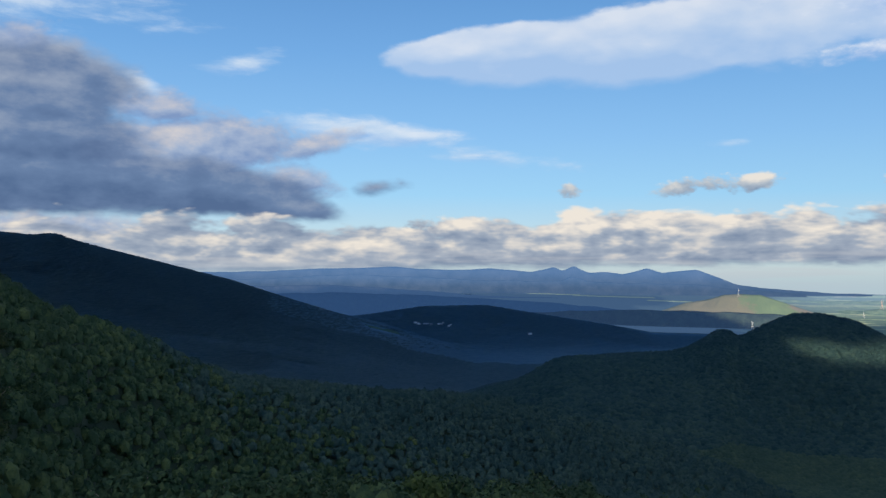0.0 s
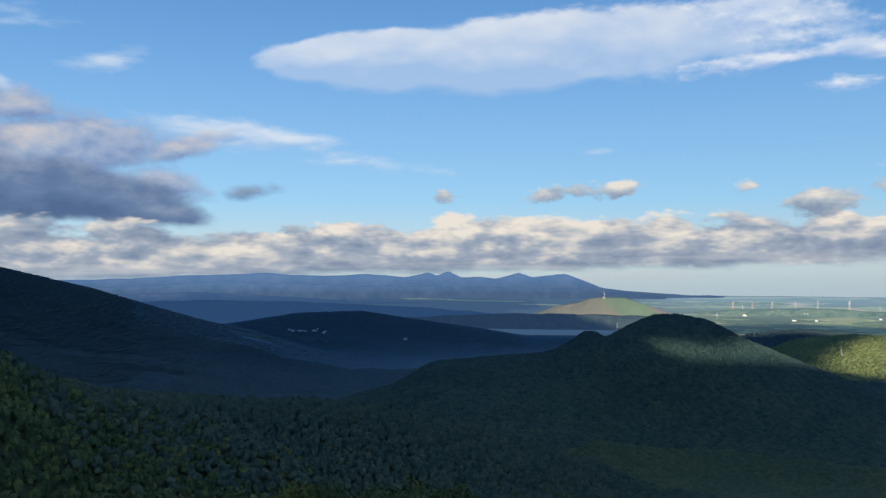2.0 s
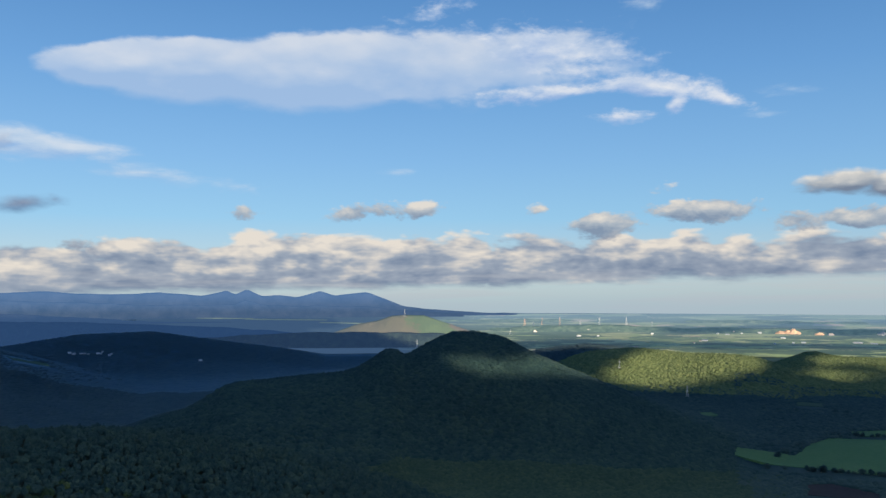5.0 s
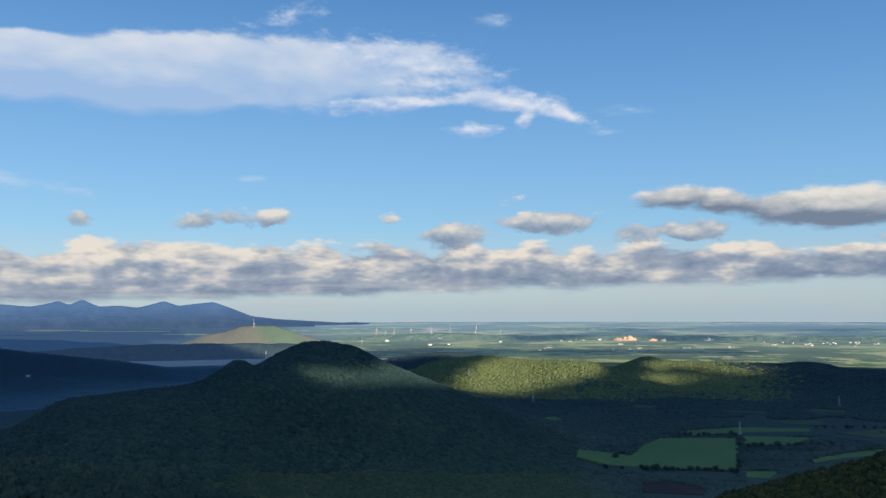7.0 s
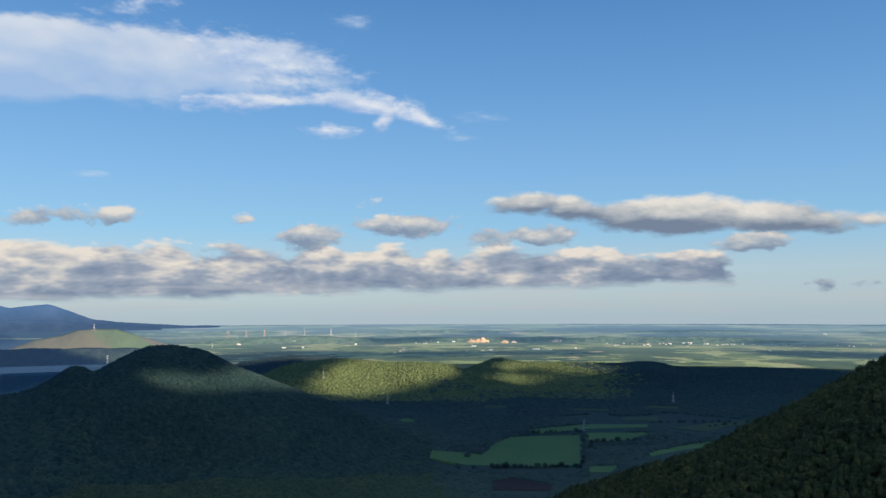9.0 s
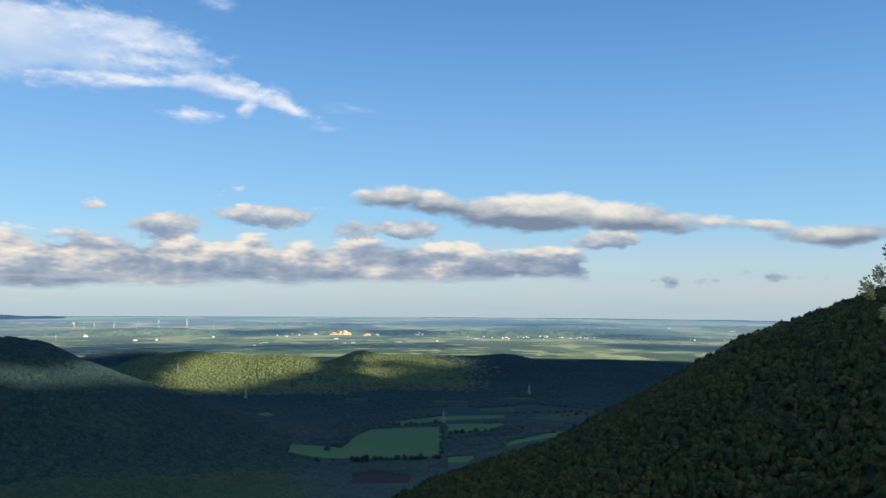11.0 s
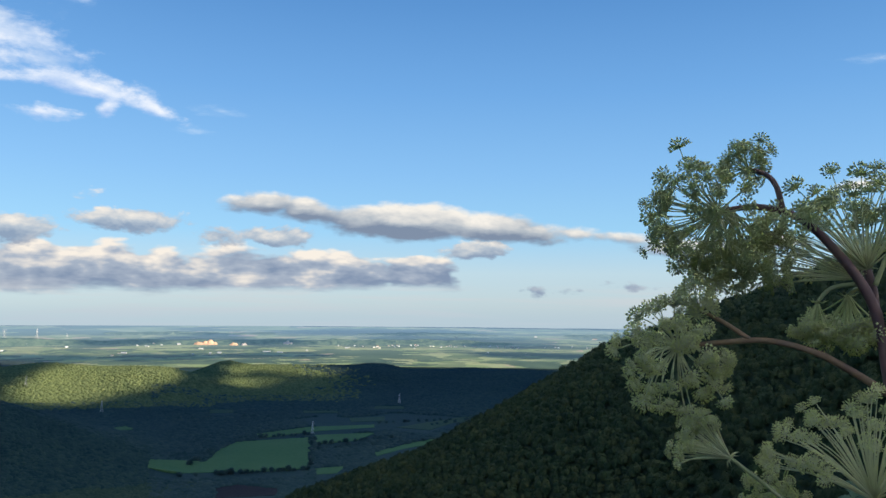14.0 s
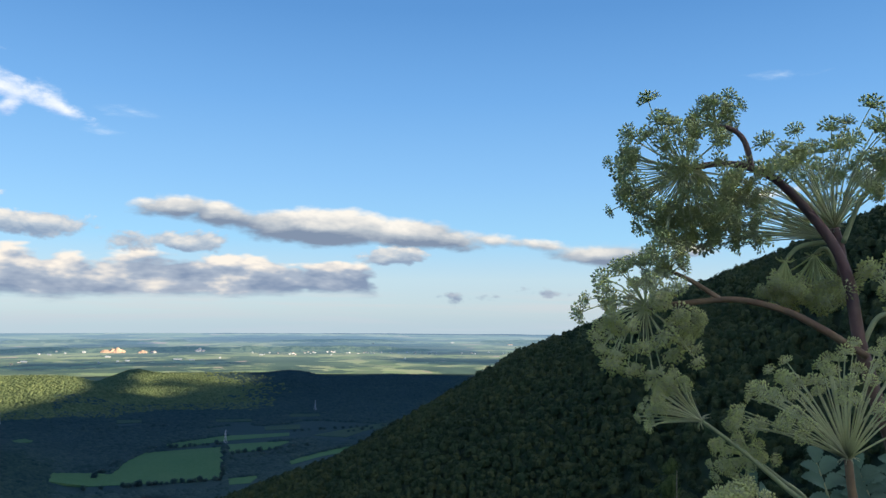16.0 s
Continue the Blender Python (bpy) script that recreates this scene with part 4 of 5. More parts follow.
def bare_hill_material():
    mt, g = material("bare_hill", 0.95)
    pos = g.add("ShaderNodeNewGeometry").outputs["Position"]
    n, _ = g.noise(pos, 1 / 70, 5.0, 0.6)
    t = g.add("ShaderNodeSeparateXYZ", (g.v("MULTIPLY", g.v("ADD", pos, (-1240, 0, 0)), (1 / 400, 0, 0)),)).outputs[0]
    f = g.m("ADD", t, g.m("MULTIPLY", g.m("SUBTRACT", n, 0.5), 0.9))
    c = g.ramp(f, [(0.0, (0.12, 0.10, 0.07)), (0.36, (0.115, 0.10, 0.066)), (0.46, (0.08, 0.11, 0.056)), (0.86, (0.09, 0.12, 0.062)), (1.0, (0.13, 0.105, 0.085))])
    g.links.new(c, g.b.inputs["Base Color"])
    # haze before the hill, painted on as a faint blue emission
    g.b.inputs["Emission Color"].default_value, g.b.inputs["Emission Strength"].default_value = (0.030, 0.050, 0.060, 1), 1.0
    bump(g, n, 0.8, 10.0)
    return mt


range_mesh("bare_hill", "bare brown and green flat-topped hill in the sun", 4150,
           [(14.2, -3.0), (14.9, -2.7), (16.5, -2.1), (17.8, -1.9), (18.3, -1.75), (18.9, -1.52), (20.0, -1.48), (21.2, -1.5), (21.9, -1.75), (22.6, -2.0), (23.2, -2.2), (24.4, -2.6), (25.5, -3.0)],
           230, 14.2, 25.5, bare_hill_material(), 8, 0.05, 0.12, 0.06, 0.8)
# ---------------------------------------------------------------- things on the land
def part(name, bm, mat, parent, label=""):
    me = bpy.data.meshes.new(name)
    bm.to_mesh(me), bm.free()
    me.materials.append(mat)
    ob = new(name, me)
    ob.parent = parent
    return tagged(ob, label) if label else ob


def painted(name, colour, rough=0.6, spread=0.12, size=2.0):
    c1, c2 = tuple(c * (1 - spread) for c in colour), tuple(min(1, c * (1 + spread)) for c in colour)
    return plain(name, c1, c2, size, rough, 0.1)


WHITE = painted("white_wall", (0.62, 0.61, 0.58))
ROOF_PALE = painted("pale_sheet_roof", (0.55, 0.57, 0.58))
ROOF_RUST = painted("brown_roof", (0.34, 0.20, 0.15))
STEEL = painted("galvanised_steel", (0.5, 0.5, 0.5), 0.5)
RED = painted("red_paint", (0.58, 0.36, 0.28), 0.5)
ROCK = plain("orange_quarry_rock", (0.42, 0.25, 0.15), (0.75, 0.52, 0.36), 14.0, 0.9, 0.8)
ROCK_PALE = plain("pale_quarry_rock", (0.5, 0.42, 0.34), (0.8, 0.72, 0.62), 9.0, 0.9, 0.8)


def box(bm, lo, hi):
    r = bmesh.ops.create_cube(bm, size=1.0)
    for v in r["verts"]:
        v.co = Vector([(a + b) / 2 + q * (b - a) for a, b, q in zip(lo, hi, v.co)])
    return r["verts"]


def building(at, w, d, h, turn, roof, label):
    """A plain building with a gabled roof."""
    ob = new("building")
    ob.matrix_basis = pose(at.x, at.y, at.z - 0.3, 0, 0, turn)
    bm = bmesh.new()
    box(bm, (-w / 2, -d / 2, 0), (w / 2, d / 2, h))
    part("wall", bm, WHITE, ob)
    bm = bmesh.new()
    rise, o = d * 0.28, 0.4
    pts = [(-w / 2 - o, -d / 2 - o, h), (w / 2 + o, -d / 2 - o, h), (w / 2 + o, d / 2 + o, h), (-w / 2 - o, d / 2 + o, h), (-w / 2 - o, 0, h + rise), (w / 2 + o, 0, h + rise)]
    vs = [bm.verts.new(q) for q in pts]
    for f in ((0, 1, 5, 4), (2, 3, 4, 5), (1, 2, 5), (3, 0, 4), (0, 3, 2, 1)):
        bm.faces.new([vs[k] for k in f])
    part("roof", bm, roof, ob)
    return tagged(ob, label, "building", "buildings of the plain")


town = random.Random(5)
for az, el, w, n in ((-2.0, -3.78, 16, 3), (-1.3, -3.8, 20, 3), (-0.4, -3.82, 14, 4), (0.6, -3.95, 12, 2)):
    for k in range(n):
        p = ground_at(az + town.uniform(-0.45, 0.45), el + town.uniform(-0.06, 0.06))
        building(p, w * town.uniform(0.35, 0.8), 6, town.uniform(3, 5), town.uniform(-30, 30), ROOF_PALE, "small white building of the village among dark woods")
building(ground_at(6.1, -4.48), 13, 8, 5, 12, ROOF_PALE, "single white house standing in the shaded woods")
building(ground_at(14.9, -3.55), 12, 9, 6, 40, ROOF_PALE, "single white house at the edge of the meadow")
for az, el, w in ((41.0, -2.70, 12), (41.6, -2.74, 26), (42.5, -2.66, 14), (43.6, -2.62, 24), (40.2, -3.16, 40), (39.5, -3.33, 14), (39.9, -3.2, 18), (49.3, -3.14, 60), (50.2, -3.16, 44), (45.0, -2.93, 34), (46.2, -3.2, 30),
                  (45.6, -3.24, 16), (44.5, -3.3, 14), (49.3, -2.5, 22), (53.2, -2.42, 18), (54.7, -2.87, 24), (57.6, -2.49, 30), (59.8, -2.3, 16), (62.3, -2.1, 14), (67.8, -2.0, 26), (71.8, -2.1, 44),
                  (36.8, -2.75, 18), (34.6, -2.6, 14), (31.9, -2.95, 30), (33.2, -2.95, 18), (64.5, -3.1, 12), (52.0, -3.05, 14)):
    building(ground_at(az, el), w * 0.62, town.uniform(6, 10), town.uniform(2.4, 4), town.uniform(-25, 25) - az, ROOF_PALE if town.random() < 0.8 else ROOF_RUST, "pale low building on the sunlit plain")
for k in range(48):
    az = town.gauss(61.5, 4.4)
    building(ground_at(az, -2.72 + town.gauss(0, 0.05)), town.uniform(4, 11), town.uniform(5, 8), town.uniform(2.4, 4.4), town.uniform(-40, 40), ROOF_PALE if town.random() < 0.7 else ROOF_RUST, "small pale house of the far town")


def pylon(at, high, red):
    """A lattice power mast with three cross arms."""
    ob = new("power_pylon")
    ob.matrix_basis = pose(at.x, at.y, at.z - 0.5, 0, 0, town.uniform(0, 90))
    b, t = high * 0.11, high * 0.018

    def corner(k, f):
        s = b + (t - b) * min(1, f * 1.25)
        return Vector(((1, 1, -1, -1)[k % 4] * s, (1, -1, -1, 1)[k % 4] * s, high * f))

    def strut(bm, p, q, r):
        d = (q - p)
        m = Matrix.Translation((p + q) / 2) @ d.to_track_quat("Z", "Y").to_matrix().to_4x4()
        bmesh.ops.create_cone(bm, cap_ends=True, segments=4, radius1=r, radius2=r, depth=d.length, matrix=m)
    bm = bmesh.new()
    r = high * 0.0042
    for k in range(4):
        strut(bm, corner(k, 0), corner(k, 0.8), r * 1.5), strut(bm, corner(k, 0.8), corner(k, 1), r)
        for q in range(6):
            strut(bm, corner(k, q * 0.14), corner(k + 1, q * 0.14 + 0.14), r)
    part("mast", bm, RED if red else STEEL, ob)
    for f in (0.66, 0.8, 0.93):
        bm = bmesh.new()
        w = high * (0.2 - 0.1 * abs(f - 0.8))
        for s in (-1, 1):
            strut(bm, Vector((0, 0, high * f + high * 0.03)), Vector((s * w, 0, high * f)), r), strut(bm, Vector((0, 0, high * f)), Vector((s * w, 0, high * f)), r)
        part("cross_arm", bm, STEEL, ob)
    return tagged(ob, "tall lattice power pylon standing on the open plain", "pylon", "power pylons")


for az, el, high, red in ((28.2, -2.3, 46, 1), (28.8, -2.3, 26, 0), (29.4, -2.2, 40, 1), (30.6, -2.2, 42, 1), (32.0, -2.2, 40, 0), (33.3, -2.2, 46, 0), (35.1, -2.25, 52, 0), (36.8, -2.25, 30, 0), (27.2, -2.85, 30, 0), (19.1, -2.5, 34, 0), (20.7, -3.75, 36, 0),
                          (39.0, -6.95, 36, 0), (34.6, -5.2, 34, 0), (52.5, -8.6, 30, 0), (58.4, -6.65, 34, 0)):
    pylon(ground_at(az, el), high, red)
pylon(Vector((4080 * math.sin(radians(19.85)), 4080 * math.cos(radians(19.85)), -112)), 36, 0)


def rock_face(at, wide, high, mat, seed, label):
    """A quarry wall: a ragged bank cut into the terrace."""
    m, n = 44, 9
    u, k = np.meshgrid(np.linspace(-1, 1, m), np.linspace(0, 1, n), indexing="ij")
    crest = high * np.clip(1 - np.abs(u) ** 2.2, 0, 1) * (0.75 + 0.5 * fbm(u * 100 + seed * 37, u * 0, 30, 4, seed))
    x = u * wide / 2
    y = k * high * 1.1 + 5 * fbm(u * 60, k * 60, 18, 3, seed + 2)
    z = crest * k + 2.0 * fbm(u * 80, k * 80, 16, 3, seed + 4) * (k < 1) - 2.0
    z[:, 0] = -4
    vs = np.stack([x, y, z], -1).reshape(-1, 3)
    i, j = np.meshgrid(np.arange(m - 1), np.arange(n - 1), indexing="ij")
    q = np.stack([i * n + j, (i + 1) * n + j, (i + 1) * n + j + 1, i * n + j + 1], -1).reshape(-1, 4)
    ob = new("quarry", mesh_from("quarry", vs, q, [mat], False))
    ob.matrix_basis = pose(at.x, at.y, at.z, 0, 0, -math.degrees(math.atan2(at.x, at.y)))
    return tagged(ob, label, "quarry", "quarries", "structure")


for az, el, wide, high, mat, seed in ((45.35, -2.66, 150, 32, ROCK, 1), (47.1, -2.69, 52, 20, ROCK, 2), (47.8, -2.69, 38, 17, ROCK_PALE, 3), (50.7, -2.64, 70, 20, ROCK_PALE, 4), (57.5, -2.5, 36, 16, ROCK, 5),
                                      (32.6, -2.62, 60, 16, ROCK_PALE, 6), (34.0, -2.6, 30, 13, ROCK_PALE, 7), (28.9, -2.7, 34, 13, ROCK_PALE, 8), (42.0, -2.62, 60, 12, ROCK_PALE, 9)):
    rock_face(ground_at(az, el), wide, high, mat, seed, "orange earth wall of a quarry lit by the sun")


# ---------------------------------------------------------------- single trees
def tree_meshes(shape, radius, high, leaf, trunk_r, slim=1.0, low=0.35):
    """Meshes of a trunk with limbs and of a crown."""
    bm = bmesh.new()
    rng = random.Random(int(radius * 100 + high))

    def limb(p, q, r0, r1):
        d = q - p
        m = Matrix.Translation((p + q) / 2) @ d.to_track_quat("Z", "Y").to_matrix().to_4x4()
        bmesh.ops.create_cone(bm, segments=6, radius1=r0, radius2=r1, depth=d.length, matrix=m)
    top = Vector((rng.uniform(-0.4, 0.4), rng.uniform(-0.4, 0.4), high * 0.85))
    limb(Vector((0, 0, -1.5)), top * 0.5, trunk_r, trunk_r * 0.7), limb(top * 0.5, top, trunk_r * 0.7, trunk_r * 0.2)
    for k in range(5):
        f, a = rng.uniform(0.4, 0.75), k * 1.3
        limb(top * f, top * f + Vector((math.cos(a) * radius * 0.6, math.sin(a) * radius * 0.6, radius * 0.5)), trunk_r * 0.4, trunk_r * 0.12)
    t = bpy.data.meshes.new("trunk")
    bm.to_mesh(t), bm.free()
    t.materials.append(BARK)
    v, f = shape
    z0 = high * low
    if slim == 1.0:
        return t, mesh_from("crown", v * [radius, radius, (high - z0) / 1.6] + [0, 0, z0], f, [leaf], False)
    V, F, base = [], [], 0                  # a tall crown of several leafy masses one above the other
    for k in range(5):
        s = radius * (1 - 0.15 * k) * 0.9
        a = k * 2.2
        V.append(v * [s, s, s * 1.1] + [0.35 * radius * math.cos(a), 0.35 * radius * math.sin(a), z0 + (high - z0 - radius) * k / 4.5]), F.append(f + base)
        base += len(v)
    return t, mesh_from("crown", np.concatenate(V), np.concatenate(F), [leaf], False)


def tree(at, meshes, turn, size, label, group):
    ob = new("tree")
    ob.matrix_basis = pose(at[0], at[1], at[2] - 0.2, 0, 0, turn) @ Matrix.Diagonal((size, size, size, 1))
    for name, me in zip(("trunk", "crown"), meshes):
        new(name, me).parent = ob
    return tagged(ob, label, "tree", group)


BROAD = [tree_meshes(RICH[k], 3.9 + 0.3 * k, 9.5 + k, (LEAF_NEAR, LEAF_SLOPE, LEAF_NEAR, LEAF_NEAR, LEAF_PALE)[k], 0.22) for k in range(5)]
stand = random.Random(8)
for az0, az1, r0, r1, count, label, grp in ((-31, 10, 130, 330, 150, "broadleaf tree in the dark forest below the look-out", "trees of the near spur"),
                                           (55, 98, 175, 330, 140, "broadleaf tree on the dark forested slope", "trees of the near slope")):
    for k in range(count):
        az, r = stand.uniform(az0, az1), math.sqrt(stand.uniform(r0 * r0, r1 * r1))
        x, y = polar(np.array([az]), np.array([r]))
        tree((x[0], y[0], height(x, y)[0]), BROAD[stand.randrange(5) if stand.random() < 0.25 else stand.randrange(4)], stand.uniform(0, 360), stand.uniform(0.8, 1.25), label, grp)


def planted(az, r):
    x, y = polar(np.array([az]), np.array([r]))
    return (x[0], y[0], height(x, y)[0])


birch = tree_meshes(RICH[2], 2.4, 17.5, LEAF_PALE, 0.13, 2.0, 0.32)
tree(planted(82.6, 70), birch, 20, 1.0, "slim birch with pale trunk and thin yellow-green leaves", "")
tree(planted(84.6, 76), birch, 140, 0.85, "slim birch with pale trunk beside the taller one", "")
rowan = tree_meshes(RICH[3], 2.6, 10.5, LEAF_RUST, 0.12, 1.0, 0.25)
tree(planted(75.0, 80), rowan, 0, 1.0, "small tree turning orange in early autumn", "")
tree(planted(77.0, 84), tree_meshes(RICH[0], 3.2, 10.5, LEAF_NEAR, 0.15), 50, 1.0, "bushy green tree below the look-out", "")

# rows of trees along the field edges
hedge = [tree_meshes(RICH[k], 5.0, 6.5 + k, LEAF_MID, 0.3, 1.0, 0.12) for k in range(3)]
for az0, el0, az1, el1, n in ((46.5, -11.2, 52.2, -11.05, 15), (44.0, -11.2, 46.0, -11.2, 3), (52.45, -10.7, 52.55, -9.0, 7), (47.4, -8.95, 52.3, -8.72, 13), (53, -9.4, 58.5, -9.0, 13), (53, -9.75, 60, -9.2, 15), (42.5, -7.6, 48.5, -7.5, 10),
                              (57.0, -8.0, 62, -7.75, 10), (60.5, -8.1, 63.5, -7.7, 6), (46, -9.6, 44.5, -10.5, 6)):
    for k in range(n):
        f = (k + stand.uniform(-0.3, 0.3)) / max(1, n - 1)
        tree(planted(az0 + (az1 - az0) * f, drop(el0 + (el1 - el0) * f)), hedge[k % 3], stand.uniform(0, 360), stand.uniform(0.9, 1.75), "round dark tree in a row along the field edge", "trees along the fields")
# ---------------------------------------------------------------- the tall umbelliferous plant beside the look-out
PLANT_AZ = radians(82.0)
P_RIGHT = Vector((math.cos(PLANT_AZ), -math.sin(PLANT_AZ), 0))
P_AHEAD = Vector((math.sin(PLANT_AZ), math.cos(PLANT_AZ), 0))
P_FOOT = P_AHEAD * 1.3 + P_RIGHT * 0.36


def spot_of(u, v, w=0.0):
    """Metres to the right, up from eye level and away, seen from the plant's own place; relative to its foot."""
    return P_AHEAD * (1.3 + w) + P_RIGHT * u + Vector((0, 0, EYE + v)) - P_FOOT


def stalk_material(name, low, high, size=0.02):
    mt, g = material(name, 0.55, 0.3)
    pos = g.add("ShaderNodeNewGeometry").outputs["Position"]
    n, _ = g.noise(pos, 1 / size, 5.0, 0.6)
    b, _ = g.noise(pos, 6.0, 2.0, 0.5)
    f = g.m("ADD", g.m("MULTIPLY", n, 0.45), g.m("MULTIPLY", b, 0.6))
    g.links.new(g.ramp(f, [(0.35, low), (0.7, high)]), g.b.inputs["Base Color"])
    bump(g, n, 0.4, 0.002)
    return mt


def leaf_like(name, a, b, size, through_colour):
    """Thin plant tissue that lets some light through."""
    mt, g = material(name, 0.65, 0.2)
    pos = g.add("ShaderNodeNewGeometry")
    n, _ = g.noise(pos.outputs["Position"], 1 / size, 4.0, 0.6)
    f = g.m("ADD", g.m("MULTIPLY", n, 0.6), g.m("MULTIPLY", pos.outputs["Random Per Island"], 0.4))
    c = g.ramp(f, [(0.3, a), (0.75, b)])
    g.links.new(c, g.b.inputs["Base Color"])
    thin = g.add("ShaderNodeBsdfTranslucent", (through_colour,))
    mixed = g.add("ShaderNodeMixShader", (0.5, g.b.outputs[0], thin.outputs[0]))
    g.links.new(mixed.outputs[0], g.nodes["Material Output"].inputs[0])
    return mt


STALK_PURPLE = stalk_material("purple_stalk", (0.10, 0.045, 0.05), (0.20, 0.12, 0.09))
STALK_BROWN = stalk_material("reddish_stalk", (0.11, 0.055, 0.04), (0.23, 0.15, 0.08))
STALK_GREEN = stalk_material("green_stalk", (0.22, 0.24, 0.11), (0.36, 0.36, 0.18))
RAY_PALE = leaf_like("pale_rays", (0.62, 0.61, 0.38), (0.80, 0.79, 0.54), 0.02, (0.76, 0.77, 0.48, 1))
RAY_DARK = leaf_like("olive_rays", (0.52, 0.54, 0.28), (0.70, 0.71, 0.40), 0.02, (0.66, 0.70, 0.34, 1))
SEED_PALE = leaf_like("pale_seeds", (0.64, 0.66, 0.32), (0.86, 0.86, 0.50), 0.006, (0.84, 0.86, 0.40, 1))
SEED_DARK = leaf_like("olive_seeds", (0.50, 0.52, 0.25), (0.76, 0.76, 0.42), 0.006, (0.76, 0.78, 0.36, 1))
LEAF_GREY = leaf_like("grey_green_leaf", (0.09, 0.16, 0.12), (0.17, 0.26, 0.19), 0.03, (0.14, 0.22, 0.13, 1))


def curve_points(pts, n):
    """A smooth line through the points."""
    out = []
    p = [pts[0]] + list(pts) + [pts[-1]]
    for k in range(1, len(p) - 2):
        for q in range(n):
            t = q / n
            a, b, c, d = p[k - 1], p[k], p[k + 1], p[k + 2]
            out.append(0.5 * ((2 * b) + (c - a) * t + (2 * a - 5 * b + 4 * c - d) * t * t + (3 * b - a - 3 * c + d) * t ** 3))
    return out + [p[-2]]


def tube(bm, pts, r0, r1, sides=8):
    rings = []
    for k, p in enumerate(pts):
        d = (pts[min(k + 1, len(pts) - 1)] - pts[max(k - 1, 0)]).normalized()
        x = d.cross(Vector((0.3, 0.5, 0.81))).normalized()
        y = d.cross(x)
        r = r0 + (r1 - r0) * k / (len(pts) - 1)
        rings.append([bm.verts.new(p + (x * math.cos(a) + y * math.sin(a)) * r) for a in (6.2832 * q / sides for q in range(sides))])
    for a, b in zip(rings, rings[1:]):
        for q in range(sides):
            bm.faces.new((a[q - 1], a[q], b[q], b[q - 1])).smooth = True
    bm.faces.new(rings[0][::-1]), bm.faces.new(rings[-1])


def umbellet_mesh(name, seed, count, length, seed_size, spread, mat_ray, mat_seed):
    """A small burst of thin stalks, each with a seed at its end, along +z."""
    rng = random.Random(seed)
    bm = bmesh.new()
    for k in range(count):
        f = (k + 0.5) / count
        a, t = k * 2.39996, spread * math.sqrt(f) * rng.uniform(0.9, 1.1)
        d = Vector((math.sin(t) * math.cos(a), math.sin(t) * math.sin(a), math.cos(t)))
        tip = d * length * rng.uniform(0.8, 1.15)
        x = d.cross(Vector((0.2, 0.3, 0.9))).normalized() * 0.0008
        y = d.cross(x).normalized() * 0.0008
        vs = [bm.verts.new(q) for q in (x, -x * 0.5 + y, -x * 0.5 - y, tip)]
        for q in ((0, 1, 3), (1, 2, 3), (2, 0, 3)):
            bm.faces.new([vs[z] for z in q])
        g = seed_size * rng.uniform(0.8, 1.3)
        x, y = x.normalized() * g * 0.8, y.normalized() * g * 0.55
        vs = [bm.verts.new(tip + q) for q in (-d * g, x, y, -x, -y, d * g * 1.2)]
        for q in range(4):
            for top_v in (0, 5):
                face = bm.faces.new((vs[1 + q], vs[1 + (q + 1) % 4], vs[top_v]))
                face.material_index, face.smooth = 1, True
    me = bpy.data.meshes.new(name)
    bm.to_mesh(me), bm.free()
    me.materials.append(mat_ray), me.materials.append(mat_seed)
    return me


PALE_HEADS = [umbellet_mesh("umbellet", k, 56, 0.0140, 0.0021, 1.5, RAY_PALE, SEED_PALE) for k in range(3)]
DARK_HEADS = [umbellet_mesh("umbellet", 7 + k, 48, 0.0130, 0.0020, 1.6, RAY_DARK, SEED_DARK) for k in range(3)]

plant = tagged(new("umbellifer_plant"), "tall wild umbellifer in seed, bending purple stalks, pale green heads", "plant")
plant.matrix_basis = Matrix.Translation(P_FOOT)


def stalk(name, pts, r0, r1, mat, w=0.0, label=""):
    bm = bmesh.new()
    tube(bm, curve_points([spot_of(q[0], q[1], q[2] if len(q) > 2 else w) for q in pts], 7), r0, r1)
    return part(name, bm, mat, plant, label)


stalk("main_stalk", [(0.36, -1.80, 0.0), (0.35, -0.8, 0.0), (0.326, -0.266), (0.293, -0.110), (0.275, -0.030), (0.264, 0.051), (0.241, 0.113), (0.189, 0.184), (0.150, 0.217), (0.098, 0.232), (0.041, 0.227)], 0.0125, 0.0042, STALK_PURPLE, 0.0, "purple-brown bending stalk")
stalk("branch", [(0.135, 0.222), (0.127, 0.261), (0.112, 0.282), (0.086, 0.292)], 0.005, 0.0035, STALK_PURPLE)
stalk("branch", [(0.281, -0.055), (0.215, -0.012), (0.169, 0.011), (0.107, 0.025), (0.046, 0.021), (-0.020, 0.013)], 0.0058, 0.0042, STALK_BROWN, -0.02, "reddish brown side branch")
stalk("branch", [(0.084, 0.026), (0.046, 0.052), (0.012, 0.069)], 0.004, 0.0028, STALK_BROWN, -0.02)
stalk("branch", [(0.35, -0.75, 0.0), (0.27, -0.36), (0.208, -0.274), (0.164, -0.237), (0.110, -0.191), (0.055, -0.150)], 0.0042, 0.0028, STALK_GREEN, -0.05, "pale green side branch")
stalk("branch", [(0.345, -0.70, 0.0), (0.25, -0.34), (0.208, -0.274), (0.171, -0.244), (0.130, -0.212)], 0.004, 0.0028, STALK_GREEN, 0.05)
stalk("branch", [(0.355, -0.9, 0.0), (0.27, -0.40), (0.253, -0.271), (0.247, -0.232), (0.244, -0.192)], 0.007, 0.0055, STALK_BROWN, -0.06)
stalk("branch", [(0.262, 0.060), (0.260, 0.100), (0.253, 0.134)], 0.008, 0.006, STALK_PURPLE, 0.03)
